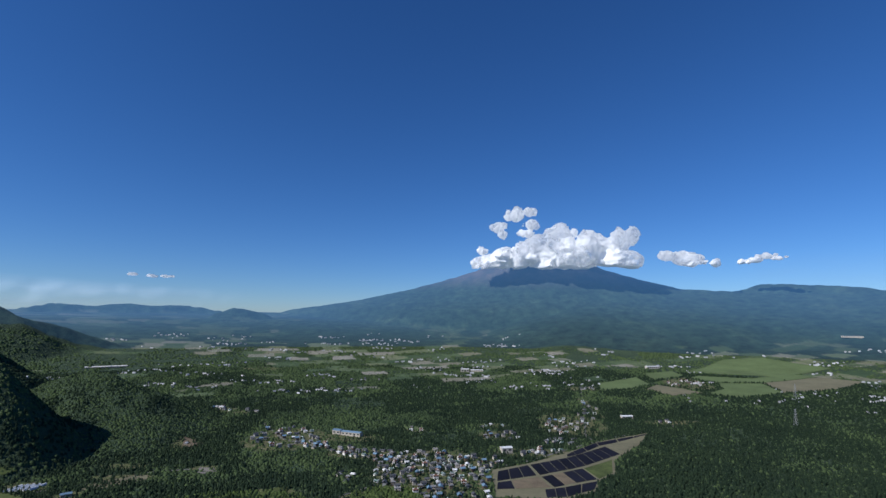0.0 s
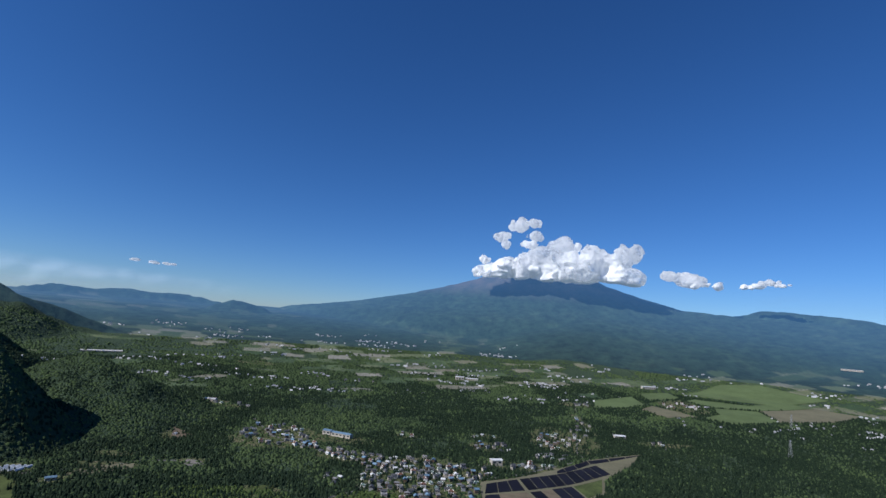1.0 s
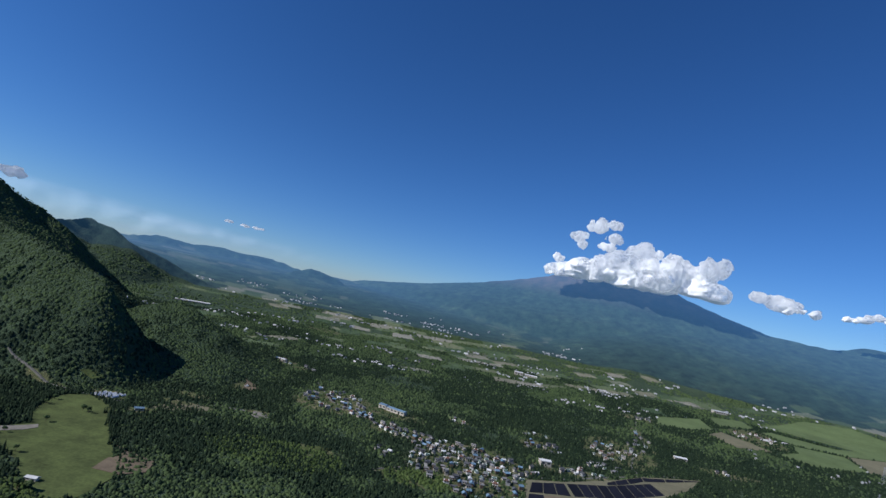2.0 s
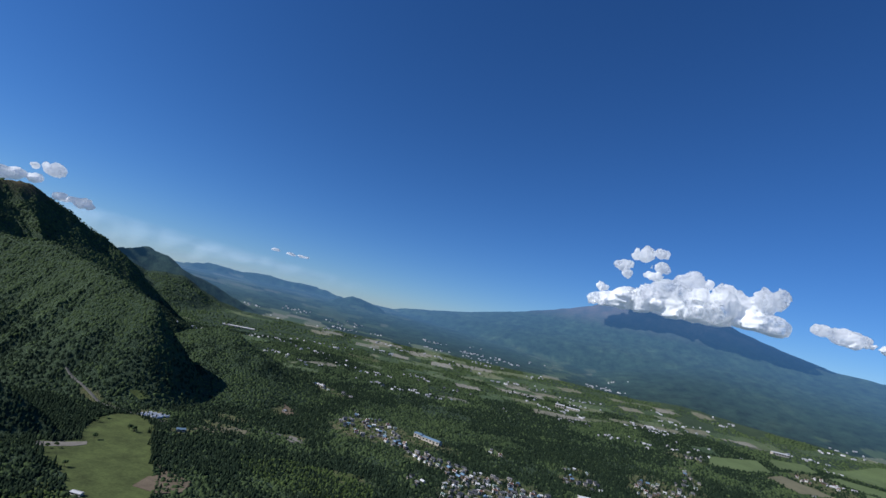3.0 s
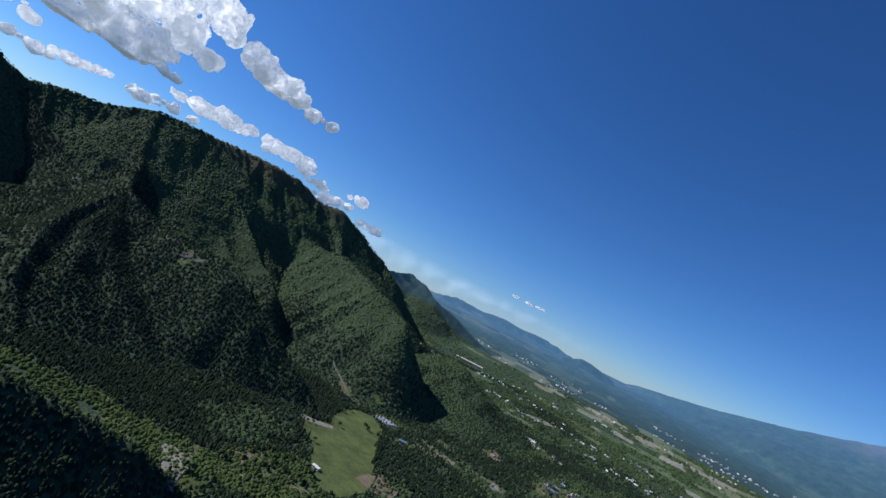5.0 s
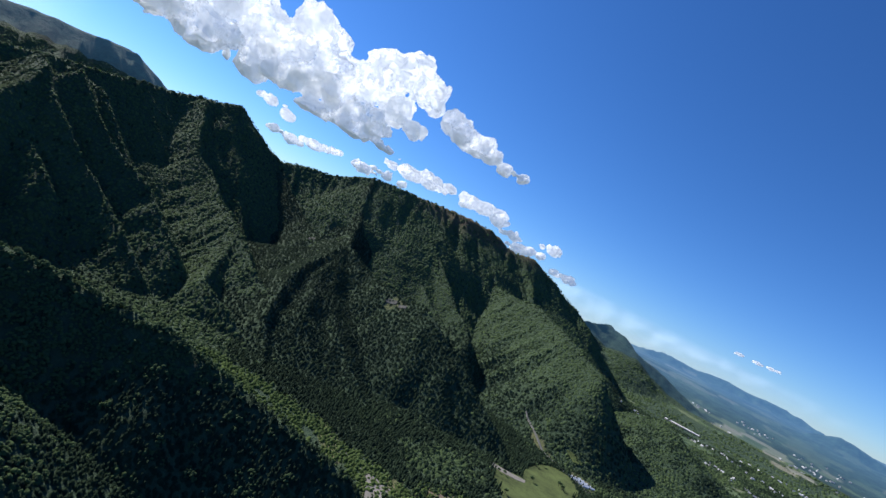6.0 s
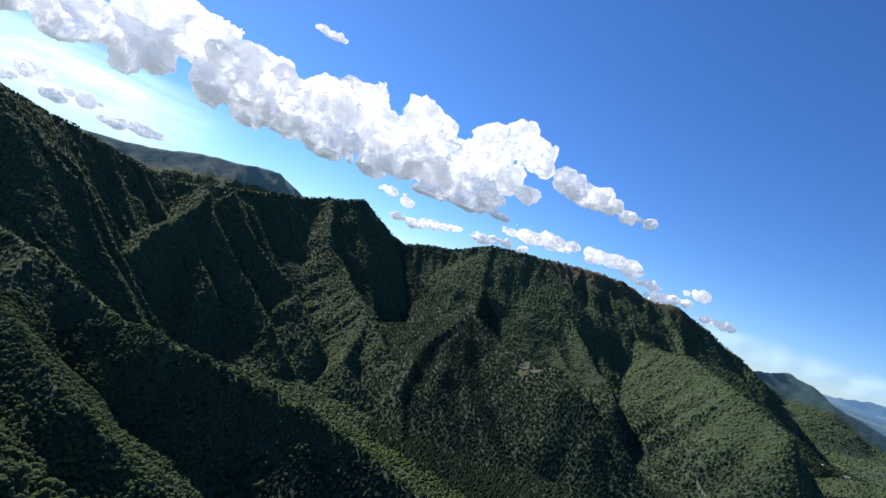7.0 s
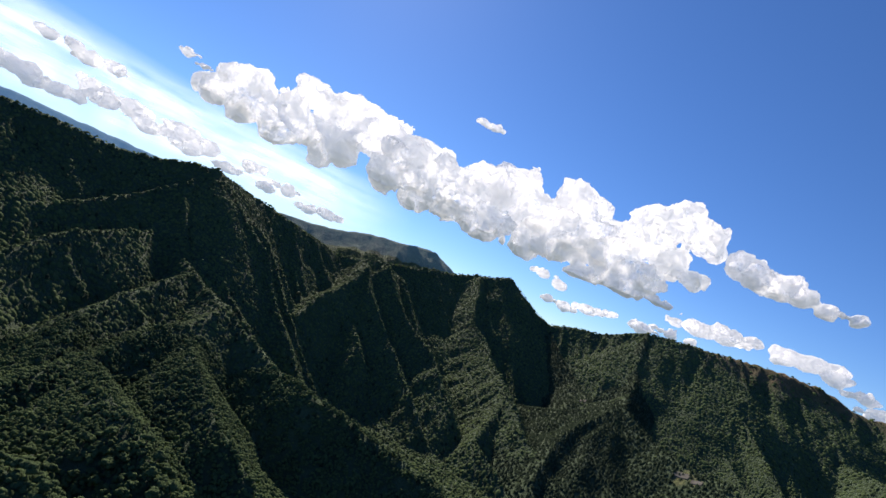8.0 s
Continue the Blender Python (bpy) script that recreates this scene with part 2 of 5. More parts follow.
# each ridge: flank slope, rib depth, and its crest from top to foot
RIDGES = {
    "crest": (0.66, 0.40, [(-460, -800, 307), (-580, -770, 309), (-730, -700, 305), (-880, -600, 346), (-1050, -560, 320), (-1250, -430, 279), (-1580, -180, 361), (-1670, 0, 424), (-1670, 170, 325), (-1690, 340, 360), (-1660, 470, 412), (-1660, 660, 431), (-1660, 800, 447), (-1640, 980, 445), (-1600, 1080, 408), (-1590, 1170, 419), (-1540, 1250, 374), (-1470, 1390, 299), (-1430, 1500, 207)]),
    "back": (0.60, 0.30, [(-2613, -1495, 388), (-2782, -1157, 418), (-2873, -949, 479), (-2990, -533, 532), (-3016, -377, 449), (-2977, -182, 344)]),
    "south_spur": (0.84, 0.30, [(-800, -620, 280), (-740, -540, 190), (-670, -380, 158), (-620, -290, 147), (-580, -190, 116), (-560, -110, 108), (-548, -10, 87), (-528, 62, 79), (-506, 117, 61), (-475, 168, 48), (-450, 203, 40), (-424, 257, 26), (-412, 296, 6)]),
    "near_spur": (0.58, 0.30, [(-580, -330, 115), (-450, -210, 114), (-400, -140, 94), (-380, -70, 66)]),
    "nearer_spur": (0.56, 0.30, [(-430, -320, 89), (-350, -220, 100), (-320, -160, 101), (-290, -100, 90)]),
    "nearest_spur": (0.58, 0.30, [(-250, -220, 90), (-230, -160, 94), (-220, -110, 98)]),
    "fluted_spur": (0.76, 0.42, [(-1220, -280, 301), (-1150, -180, 200), (-1080, -80, 155), (-970, 10, 84)]),
    "summit_spur": (0.74, 0.35, [(-1590, -90, 384), (-1380, -30, 238), (-1220, 60, 167), (-1050, 140, 114), (-900, 210, 54)]),
    "left_rib": (0.78, 0.40, [(-880, -600, 346), (-890, -420, 216), (-840, -330, 132), (-790, -230, 69)]),
    "middle_rib": (0.78, 0.40, [(-1180, -480, 297), (-1110, -340, 191), (-970, -200, 112)]),
    "pyramid": (0.86, 0.20, [(-1670, 170, 312), (-1450, 270, 200), (-1310, 320, 168), (-1170, 360, 194), (-1070, 420, 160), (-970, 460, 147), (-880, 500, 134), (-800, 540, 95), (-740, 560, 45), (-680, 580, 5)]),
    "pyramid_face": (0.46, 0.08, [(-1180, 350, 192), (-1010, 320, 108), (-850, 330, 52), (-715, 375, 2)]),
    "pyramid_flank": (0.88, 0.15, [(-970, 460, 147), (-926, 498, 158), (-846, 541, 120), (-772, 584, 79), (-700, 613, 38), (-652, 625, 4)]),
    "pyramid_saddle": (0.66, 0.25, [(-1660, 470, 412), (-1480, 430, 275), (-1380, 410, 225), (-1250, 385, 176), (-1170, 365, 188)]),
    "pyramid_middle": (0.46, 0.06, [(-1180, 350, 190), (-1030, 295, 124), (-900, 262, 74), (-770, 275, 14)]),
    "pyramid_edge": (0.76, 0.10, [(-1180, 350, 192), (-1060, 270, 137), (-960, 220, 95), (-850, 190, 49), (-750, 190, 9)]),
    "green_hill": (0.98, 0.30, [(-1700, 910, 435), (-1470, 940, 258), (-1300, 960, 255), (-1180, 970, 265), (-950, 950, 213), (-830, 950, 178), (-788, 962, 112)]),
    "inner_spur": (0.80, 0.45, [(-1640, 650, 420), (-1450, 580, 253), (-1290, 640, 169), (-1080, 660, 102)]),
    "foot_hill": (0.42, 0.15, [(-910, 1190, 112), (-840, 1220, 134), (-770, 1215, 122), (-700, 1200, 92)]),
    "dome": (0.58, 0.25, [(-2112, 2004, 283), (-2100, 2184, 334), (-1985, 2230, 305), (-1904, 2235, 262), (-1808, 2315, 222), (-1706, 2392, 180), (-1600, 2480, 130)]),
    "east_flank": (0.30, 0.05, [(1350, 4080, 560), (1796, 3852, 507), (2438, 3481, 456), (2788, 3208, 440), (3256, 2732, 425), (3700, 2100, 400)]),
    "cliff_spur": (0.80, 0.40, [(-850, -600, 326), (-805, -585, 300), (-718, -595, 249), (-594, -606, 195), (-476, -600, 143)]),
    "shoulder_spur": (0.80, 0.30, [(-740, -540, 190), (-690, -524, 199), (-652, -518, 197), (-525, -507, 162), (-411, -473, 123)]),
    "flute_spur": (0.92, 0.45, [(-840, -600, 318), (-816, -595, 297), (-783, -489, 204), (-769, -410, 157), (-746, -329, 115)]),
    "branch_spur": (0.68, 0.30, [(-690, -430, 166), (-670, -414, 160), (-607, -400, 148), (-497, -377, 111), (-410, -339, 78)]),
    "low_branch": (0.62, 0.30, [(-630, -300, 148), (-599, -292, 146), (-509, -296, 123), (-394, -297, 88), (-316, -291, 74)]),
    "facet_spur": (0.88, 0.35, [(-1652, 810, 445), (-1521, 736, 325), (-1423, 710, 270), (-1250, 720, 184), (-1071, 729, 107)]),
    "knoll": (0.80, 0.30, [(-1090, 110, 118), (-1030, 103, 94), (-921, 79, 56), (-847, 133, 32), (-790, 179, 5)]),
    "flute_one": (0.95, 0.30, [(-1240, -350, 296), (-1183, -314, 280), (-1122, -271, 228), (-1059, -193, 162), (-1001, -118, 110), (-910, -28, 42)]),
    "flute_two": (0.95, 0.30, [(-1340, -330, 300), (-1272, -246, 278), (-1205, -169, 212), (-1136, -88, 148), (-1051, -13, 85)]),
    "side_spur": (0.82, 0.35, [(-1183, -314, 277), (-1096, -325, 223), (-1010, -331, 183), (-912, -334, 125)]),
    "far_west": (0.62, 0.20, [(-1990, -3950, 372), (-2590, -3590, 497), (-3210, -3050, 487), (-3660, -2510, 429)]),
    "far_north": (0.62, 0.20, [(-2910, 3310, 277), (-2840, 3440, 312), (-2750, 3580, 346), (-2570, 3690, 325), (-2430, 3790, 350), (-2270, 3880, 337), (-2050, 4010, 338), (-1800, 4070, 305)]),
    "far_hill": (0.5, 0.14, [(-1590, 3560, 292), (-1500, 3600, 318), (-1430, 3630, 318), (-1310, 3670, 290)]),
    "far_east": (0.62, 0.20, [(2240, 3900, 479), (2480, 3810, 560), (2670, 3680, 541), (2880, 3530, 525), (3280, 3150, 434)]),
}
PLAIN_R = [0, 1200, 1700, 2500, 3300, 3750, 4600, 5200]
PLAIN_Z = [0, 0, 25, 62, 150, 236, 286, 300]
CONE_D = [0, 170, 294, 535, 824, 1152, 1400, 1650, 1911, 2165, 2600, 3200, 9000]
CONE_Z = [860, 865, 785, 655, 569, 488, 438, 390, 354, 322, 215, 60, -900]
VOLCANO, VOLCANO_OUT = (800, 4120), (0.19, 0.98)


def plain_height(x, y):
    r = np.hypot(x, y)
    ravine = np.clip((190 - np.hypot(x + 360, (y - 60) / 1.6)) / 130, 0, 1)
    return np.interp(r, PLAIN_R, PLAIN_Z) + (fbm(x / 420, y / 420, 3, 40) - 0.5) * 16 - 120 * ravine * ravine * (3 - 2 * ravine)


def cone_distance(x, y):
    dx, dy = x - VOLCANO[0], y - VOLCANO[1]
    out = dx * VOLCANO_OUT[0] + dy * VOLCANO_OUT[1]
    across = dx * VOLCANO_OUT[1] - dy * VOLCANO_OUT[0]
    return np.hypot(across, 3.4 * out)


def ridge_heights(x, y):
    """For every ridge, the height of its flank at (x, y)."""
    x, y = x + (fbm(x / 130, y / 130, 3, 81) - 0.5) * 28, y + (fbm(x / 130, y / 130, 3, 82) - 0.5) * 28
    out = []
    for seed, (slope, rib, line) in enumerate(RIDGES.values()):
        px, py, pz = zip(*line)
        reach = np.hypot(np.maximum(np.maximum(min(px) - x, x - max(px)), 0), np.maximum(np.maximum(min(py) - y, y - max(py)), 0))
        near = max(pz) - slope * reach > -150
        full = np.full(x.shape, -1e4)
        u, v = x[near], y[near]
        best, run = np.full(u.shape, -1e4), 0.0
        for (ax, ay, az), (bx, by, bz) in zip(line, line[1:]):
            lx, ly = bx - ax, by - ay
            length = math.hypot(lx, ly)
            t = np.clip(((u - ax) * lx + (v - ay) * ly) / length ** 2, 0, 1)
            d = np.hypot(u - ax - t * lx, v - ay - t * ly)
            s = run + t * length
            flute = np.abs(2 * value_noise(s / 27, d / 190 + 3, 300 + seed) - 1)
            fine = np.abs(2 * value_noise(s / 62, d / 420 + 5, 100 + seed) - 1)
            broad = np.abs(2 * value_noise(s / 150, d / 420 + 9, 200 + seed) - 1)
            z = az + (bz - az) * t - slope * d - rib * (np.minimum(d, 60) * 0.6 * flute + np.minimum(d, 150) * 0.75 * fine + np.minimum(d, 320) * 0.4 * broad)
            best = np.maximum(best, z)
            run += length
        full[near] = best
        out.append(full)
    return out


def survey(x, y):
    """Height of the land, height of the plain there, and which ridge (or -1: the plain, -2: the volcano) makes it."""
    x, y = np.asarray(x, float), np.asarray(y, float)
    base = plain_height(x, y)
    layers = ridge_heights(x, y) + [np.interp(cone_distance(x, y), CONE_D, CONE_Z)]
    k = 2.0
    top, owner = base.copy(), np.full(x.shape, -1)
    for n, z in enumerate(layers):
        higher = z > top
        owner[higher] = n if n < len(layers) - 1 else -2
        top = np.maximum(top, z)
    total = np.exp((base - top) / k)
    for z in layers:
        total += np.exp((z - top) / k)
    z = top + k * np.log(total) - k * 0.2
    rough = np.clip((z - base) / 60, 0, 1)
    return z + rough * (fbm(x / 60, y / 60, 4, 7) - 0.5) * 14, base, owner


def height(x, y):
    return survey(x, y)[0]


def relief(x, y):
    """How far the land stands above the plain."""
    z, base, _ = survey(x, y)
    return z - base


def smooth(a, b, v):
    t = np.clip((v - a) / (b - a), 0, 1)
    return t * t * (3 - 2 * t)


def mesh_of(name, verts, faces, material, smoothed=True):
    me = bpy.data.meshes.new(name)
    verts, faces = np.asarray(verts, np.float32), np.asarray(faces, np.int32)
    k = faces.shape[1]
    me.vertices.add(len(verts))
    me.vertices.foreach_set("co", verts.ravel())
    me.loops.add(faces.size)
    me.loops.foreach_set("vertex_index", faces.ravel())
    me.polygons.add(len(faces))
    me.polygons.foreach_set("loop_start", np.arange(0, faces.size, k, dtype=np.int32))
    me.polygons.foreach_set("use_smooth", np.full(len(faces), smoothed))
    me.update(calc_edges=True)
    me.materials.append(material)
    return me


# places without trees: ellipses round houses (centre, half sizes), and the outlines of fields
OPEN = [(-340, 1135, 85, 95), (-205, 1165, 60, 45), (-165, 1030, 70, 45), (-5, 925, 110, 140), (130, 1195, 42, 50), (330, 1300, 85, 110),
        (490, 1750, 60, 40), (185, 1045, 85, 35), (590, 1320, 60, 22), (-598, 1393, 50, 30), (-520, 1370, 30, 20), (98, 2137, 50, 25), (-415, 930, 30, 16),
        (-530, 1075, 26, 32), (-655, 820, 30, 26), (-760, 803, 50, 9), (-562, 795, 20, 16), (-974, 446, 14, 14), (-953, 461, 9, 9), (-535, 880, 52, 14), (-470, 330, 40, 34), (-440, 430, 60, 70), (-560, 275, 50, 14),
        (-740, 2100, 90, 45), (-60, 1250, 28, 26), (133, 1290, 40, 20), (-265, 805, 60, 22), (-560, 940, 60, 16), (430, 1480, 14, 120), (-80, 790, 60, 30)]
MEADOW = [(-639, 592), (-618, 612), (-606, 640), (-640, 668), (-662, 702), (-686, 740), (-690, 775), (-680, 793), (-654, 802), (-590, 768), (-575, 744), (-525, 690), (-492, 656), (-441, 598), (-405, 560), (-395, 500), (-415, 480), (-466, 498), (-516, 540), (-573, 556)]
TERRACE = [(84, 790), (90, 920), (162, 966), (246, 1040), (300, 1095), (345, 1146), (425, 1190), (490, 1222), (475, 1198), (428, 1124), (380, 1060), (334, 1000), (308, 918), (262, 868), (245, 822), (192, 784)]
FIELDS = [[(574, 1858), (754, 1975), (741, 1810), (637, 1736), (536, 1723)], [(819, 2067), (963, 2127), (952, 2001), (795, 1919)],
          [(1018, 2114), (1322, 2382), (1509, 2383), (1607, 2099), (1293, 1981)], [(692, 1722), (760, 1800), (800, 1700), (840, 1640), (727, 1612)],
          [(960, 1960), (1010, 2005), (1175, 1931), (1400, 2039), (1430, 1940), (1150, 1830), (1000, 1850)], [(1150, 1820), (1430, 1930), (1501, 1809), (1322, 1686), (1100, 1640)],
          [(850, 1630), (940, 1700), (990, 1830), (1140, 1815), (1090, 1635), (921, 1578)]]


def field_cells(x, y):
    """Two random numbers for the plot of land that (x, y) lies in: long plots on a turned, jittered grid."""
    c, s = math.cos(0.35), math.sin(0.35)
    warp = (fbm(x / 160, y / 160, 2, 31) - 0.5) * 60
    u, v = (x * c + y * s + warp) / 105, (-x * s + y * c + warp) / 80
    j = np.floor(v)
    u = u + lattice(j, j * 0, 33)
    i = np.floor(u)
    return lattice(i, j, 34), lattice(i, j, 35)


def farmed(x, y, up=None):
    """Open plots on the plain, none on the slopes."""
    x, y = np.asarray(x, float), np.asarray(y, float)
    r = np.hypot(x, y)
    belt = smooth(0.40, 0.52, fbm(x / 520, y / 520, 3, 61) + 0.10 * smooth(1900, 2600, r)) * smooth(1600, 2000, r - 250 * smooth(100, 400, x)) * smooth(18, 8, relief(x, y) if up is None else up)
    return smooth(0.46, 0.43, field_cells(x, y)[0] + (1 - belt) * 0.5)


def inside(poly, x, y):
    hit = np.zeros(np.shape(x), bool)
    for (ax, ay), (bx, by) in zip(poly, poly[1:] + poly[:1]):
        cross = (ay > y) != (by > y)
        hit ^= cross & (x < (bx - ax) * (y - ay) / (by - ay + 1e-9) + ax)
    return hit


def cleared(x, y):
    x, y = np.asarray(x, float), np.asarray(y, float)
    wob = (fbm(x / 45, y / 45, 3, 21) - 0.5) * 0.9
    out = np.zeros(x.shape)
    for cx, cy, hx, hy in OPEN:
        out = np.maximum(out, smooth(1.15, 0.9, np.hypot((x - cx) / hx, (y - cy) / hy) + wob * min(1, 40 / min(hx, hy))))
    for poly in [MEADOW, TERRACE, [(790, 1680), (810, 1900), (950, 1980), (960, 1830), (920, 1700)]] + FIELDS:
        out[inside(poly, x, y)] = 1
    return out


def build_ground():
    seen = np.arange(-178, 58, 0.3)
    unseen = np.arange(58, 182, 4.0)
    az = np.radians(np.concatenate([seen, unseen]))
    rings = [0.2]
    while rings[-1] < 4820:
        rings.append(rings[-1] + max(6.5, rings[-1] * 0.0062))
    r = np.array(rings)
    edge = int(np.searchsorted(r, 2850))
    n = len(az)
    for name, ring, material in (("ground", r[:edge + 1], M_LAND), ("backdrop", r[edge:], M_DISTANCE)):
        A, Rr = np.meshgrid(az, ring)
        x, y = np.sin(A) * Rr, np.cos(A) * Rr
        z, base, _ = survey(x, y)
        verts = np.stack([x, y, z], -1).reshape(-1, 3)
        i, j = np.meshgrid(np.arange(len(ring) - 1), np.arange(n), indexing="ij")
        j2 = (j + 1) % n
        faces = np.stack([i * n + j, i * n + j2, (i + 1) * n + j2, (i + 1) * n + j], -1).reshape(-1, 4)[:, ::-1]
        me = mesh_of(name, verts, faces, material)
        vx, vy, vz = verts.T
        up = (z - base).ravel()
        masks = {
            "farm": farmed(vx, vy, up) * (1 - 0.7 * smooth(2800, 3400, np.hypot(vx, vy))),
            "plot": field_cells(vx, vy)[1],
            "bare": smooth(350, 425, vz) * smooth(-900, -1100, vx) * smooth(500, 800, vy) * smooth(2600, 2300, np.hypot(vx, vy)),
            "lava": smooth(1250, 600, cone_distance(vx, vy)),
            "cleared": cleared(vx, vy),
            # amount of painted haze, by distance from the centre of the plan
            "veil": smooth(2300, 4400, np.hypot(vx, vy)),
        }
        for key, v in masks.items():
            a = me.attributes.new(key, "FLOAT", "POINT")
            a.data.foreach_set("value", np.asarray(v, np.float32))
        label = "wooded plateau rising to steep forested mountains" if name == "ground" else "distant hills, plain and a dark volcano with blue haze painted in"
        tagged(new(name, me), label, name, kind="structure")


build_ground()



# ---- forest ----
def ico(level):
    bm = bmesh.new()
    bmesh.ops.create_icosphere(bm, subdivisions=level, radius=1)
    bm.verts.ensure_lookup_table()
    v = np.array([p.co for p in bm.verts])
    f = np.array([[q.index for q in p.verts] for p in bm.faces])
    bm.free()
    return v, f


def cone_template(sides, tiers):
    v, f = [], []
    for t in range(tiers):
        top, low, rad = 1 - 0.42 * t, 0.45 - 0.45 * t, 0.3 + 0.2 * t
        base = len(v)
        v.append((0, 0, top))
        for s in range(sides):
            a = 2 * math.pi * (s + 0.5 * t) / sides
            rr = rad * (1.0 if s % 2 else 0.72)
            v.append((rr * math.cos(a), rr * math.sin(a), low))
        f += [(base, base + 1 + s, base + 1 + (s + 1) % sides) for s in range(sides)]
    return np.array(v), np.array(f)


GRADE = np.arange(-3400, 3401, 14.0)
GRADE_X, GRADE_Y = np.meshgrid(GRADE, GRADE, indexing="ij")
GRADIENT = np.clip(np.stack(np.gradient(height(GRADE_X, GRADE_Y), 14.0), -1), -1.2, 1.2)


def incline(x, y):
    """Slope of the land towards x and towards y."""
    i, j = [np.clip(((v + 3400) / 14).round().astype(int), 0, len(GRADE) - 1) for v in (x, y)]
    return GRADIENT[i, j]


def level_ground(x, y):
    """1 on flat land, 0 on slopes."""
    return smooth(0.35, 0.12, np.hypot(*incline(x, y).T))


def scatter(template, places, size, tall, rng, wobble, follow=0.0):
    """Copies of a template crown in one mesh: places (N, 3), size and height of each; follow: how far crowns lean along the slope."""
    v, f = template
    n, k = len(places), len(v)
    a = rng.uniform(0, 2 * math.pi, n)
    lump = 1 + rng.uniform(-wobble, wobble, (n, k, 1))
    p = v[None] * lump
    c, s = np.cos(a)[:, None], np.sin(a)[:, None]
    x, y = p[..., 0] * c - p[..., 1] * s, p[..., 0] * s + p[..., 1] * c
    lean = rng.uniform(-0.12, 0.12, (n, 2))
    z = p[..., 2] * tall[:, None]
    x, y = x * size[:, None] + lean[:, :1] * z, y * size[:, None] + lean[:, 1:] * z
    if follow:
        g = follow * incline(places[:, 0], places[:, 1])
        z = z + x * g[:, :1] + y * g[:, 1:]
    w = np.stack([x, y, z], -1) + places[:, None]
    return w.reshape(-1, 3), (f[None] + (np.arange(n) * k)[:, None, None]).reshape(-1, f.shape[1])


def sow(az0, az1, r0, r1, spacing, rng):
    """Random places in a sector of the plan, on a jittered grid."""
    g = np.arange(-r1, r1, spacing)
    x, y = np.meshgrid(g, g)
    x, y = x.ravel(), y.ravel()
    x, y = x + rng.uniform(-0.5, 0.5, x.size) * spacing, y + rng.uniform(-0.5, 0.5, y.size) * spacing
    r, az = np.hypot(x, y), np.degrees(np.arctan2(x, y))
    k = (r > r0) & (r < r1) & (az > az0) & (az < az1)
    return x[k], y[k]


PLANTED = [n for n, name in enumerate(RIDGES) if name.startswith("pyramid")]


def conifer_share(x, y, up, owner):
    """Where planted conifers stand: the pyramid hill, valley floors and blocks on the plain."""
    n = 0.6 * fbm(x / 260, y / 260, 3, 55) + 0.4 * fbm(x / 80, y / 80, 3, 57)
    hill = np.isin(owner, PLANTED) * smooth(0.72, 0.6, fbm(x / 90, y / 90, 3, 56))
    blocks = 0.12 + 0.66 * smooth(0.43, 0.53, n)
    spur = smooth(-150, -220, x) * smooth(330, 150, y)
    blocks = np.maximum(blocks, 0.45 * smooth(250, 450, x) * smooth(1650, 1450, y))
    valley = smooth(-1150, -1050, x) * smooth(-600, -660, x) * smooth(330, 400, y) * smooth(860, 780, y) * smooth(150, 110, up)
    hill = np.maximum(hill, 0.9 * valley * (owner != list(RIDGES).index("green_hill")))
    mouth = smooth(-950, -880, x) * smooth(-430, -480, x) * smooth(120, 180, y) * smooth(420, 370, y) * (1 - by_stream(x, y))
    hill = np.maximum(hill, 0.92 * mouth)
    face = smooth(-512, -490, x) * smooth(-200, -260, x) * smooth(-60, 20, y) * smooth(330, 300, y)
    hill = np.maximum(hill, 0.92 * face)
    return np.clip(np.maximum(hill, blocks * smooth(140, 60, up) * (1 - 0.85 * spur)), 0.05, 0.95)


def dome_template(sides):
    """A cheap crown: a tip and two rings."""
    v = [(0, 0, 1)] + [(0.68 * math.cos(a), 0.68 * math.sin(a), 0.62) for a in np.arange(sides) * 2 * math.pi / sides]
    v += [(math.cos(a), math.sin(a), -0.25) for a in (np.arange(sides) + 0.5) * 2 * math.pi / sides]
    f = []
    for k in range(sides):
        a, b, c, d = 1 + k, 1 + (k + 1) % sides, 1 + sides + k, 1 + sides + (k + 1) % sides
        f += [(0, a, b), (a, c, b), (b, c, d)]
    return np.array(v), np.array(f)


STREAM = [(-700, 120), (-660, 170), (-610, 225), (-565, 268), (-509, 305), (-455, 345), (-420, 400)]


def by_stream(x, y):
    """Nearness to the stream that leaves the valley: 1 on it, 0 from 40 m off."""
    d = np.full(np.shape(x), 1e4)
    for (ax, ay), (bx, by) in zip(STREAM, STREAM[1:]):
        t = np.clip(((x - ax) * (bx - ax) + (y - ay) * (by - ay)) / ((bx - ax) ** 2 + (by - ay) ** 2), 0, 1)
        d = np.minimum(d, np.hypot(x - ax - t * (bx - ax), y - ay - t * (by - ay)))
    return smooth(42, 20, d + (fbm(x / 30, y / 30, 2, 91) - 0.5) * 30)


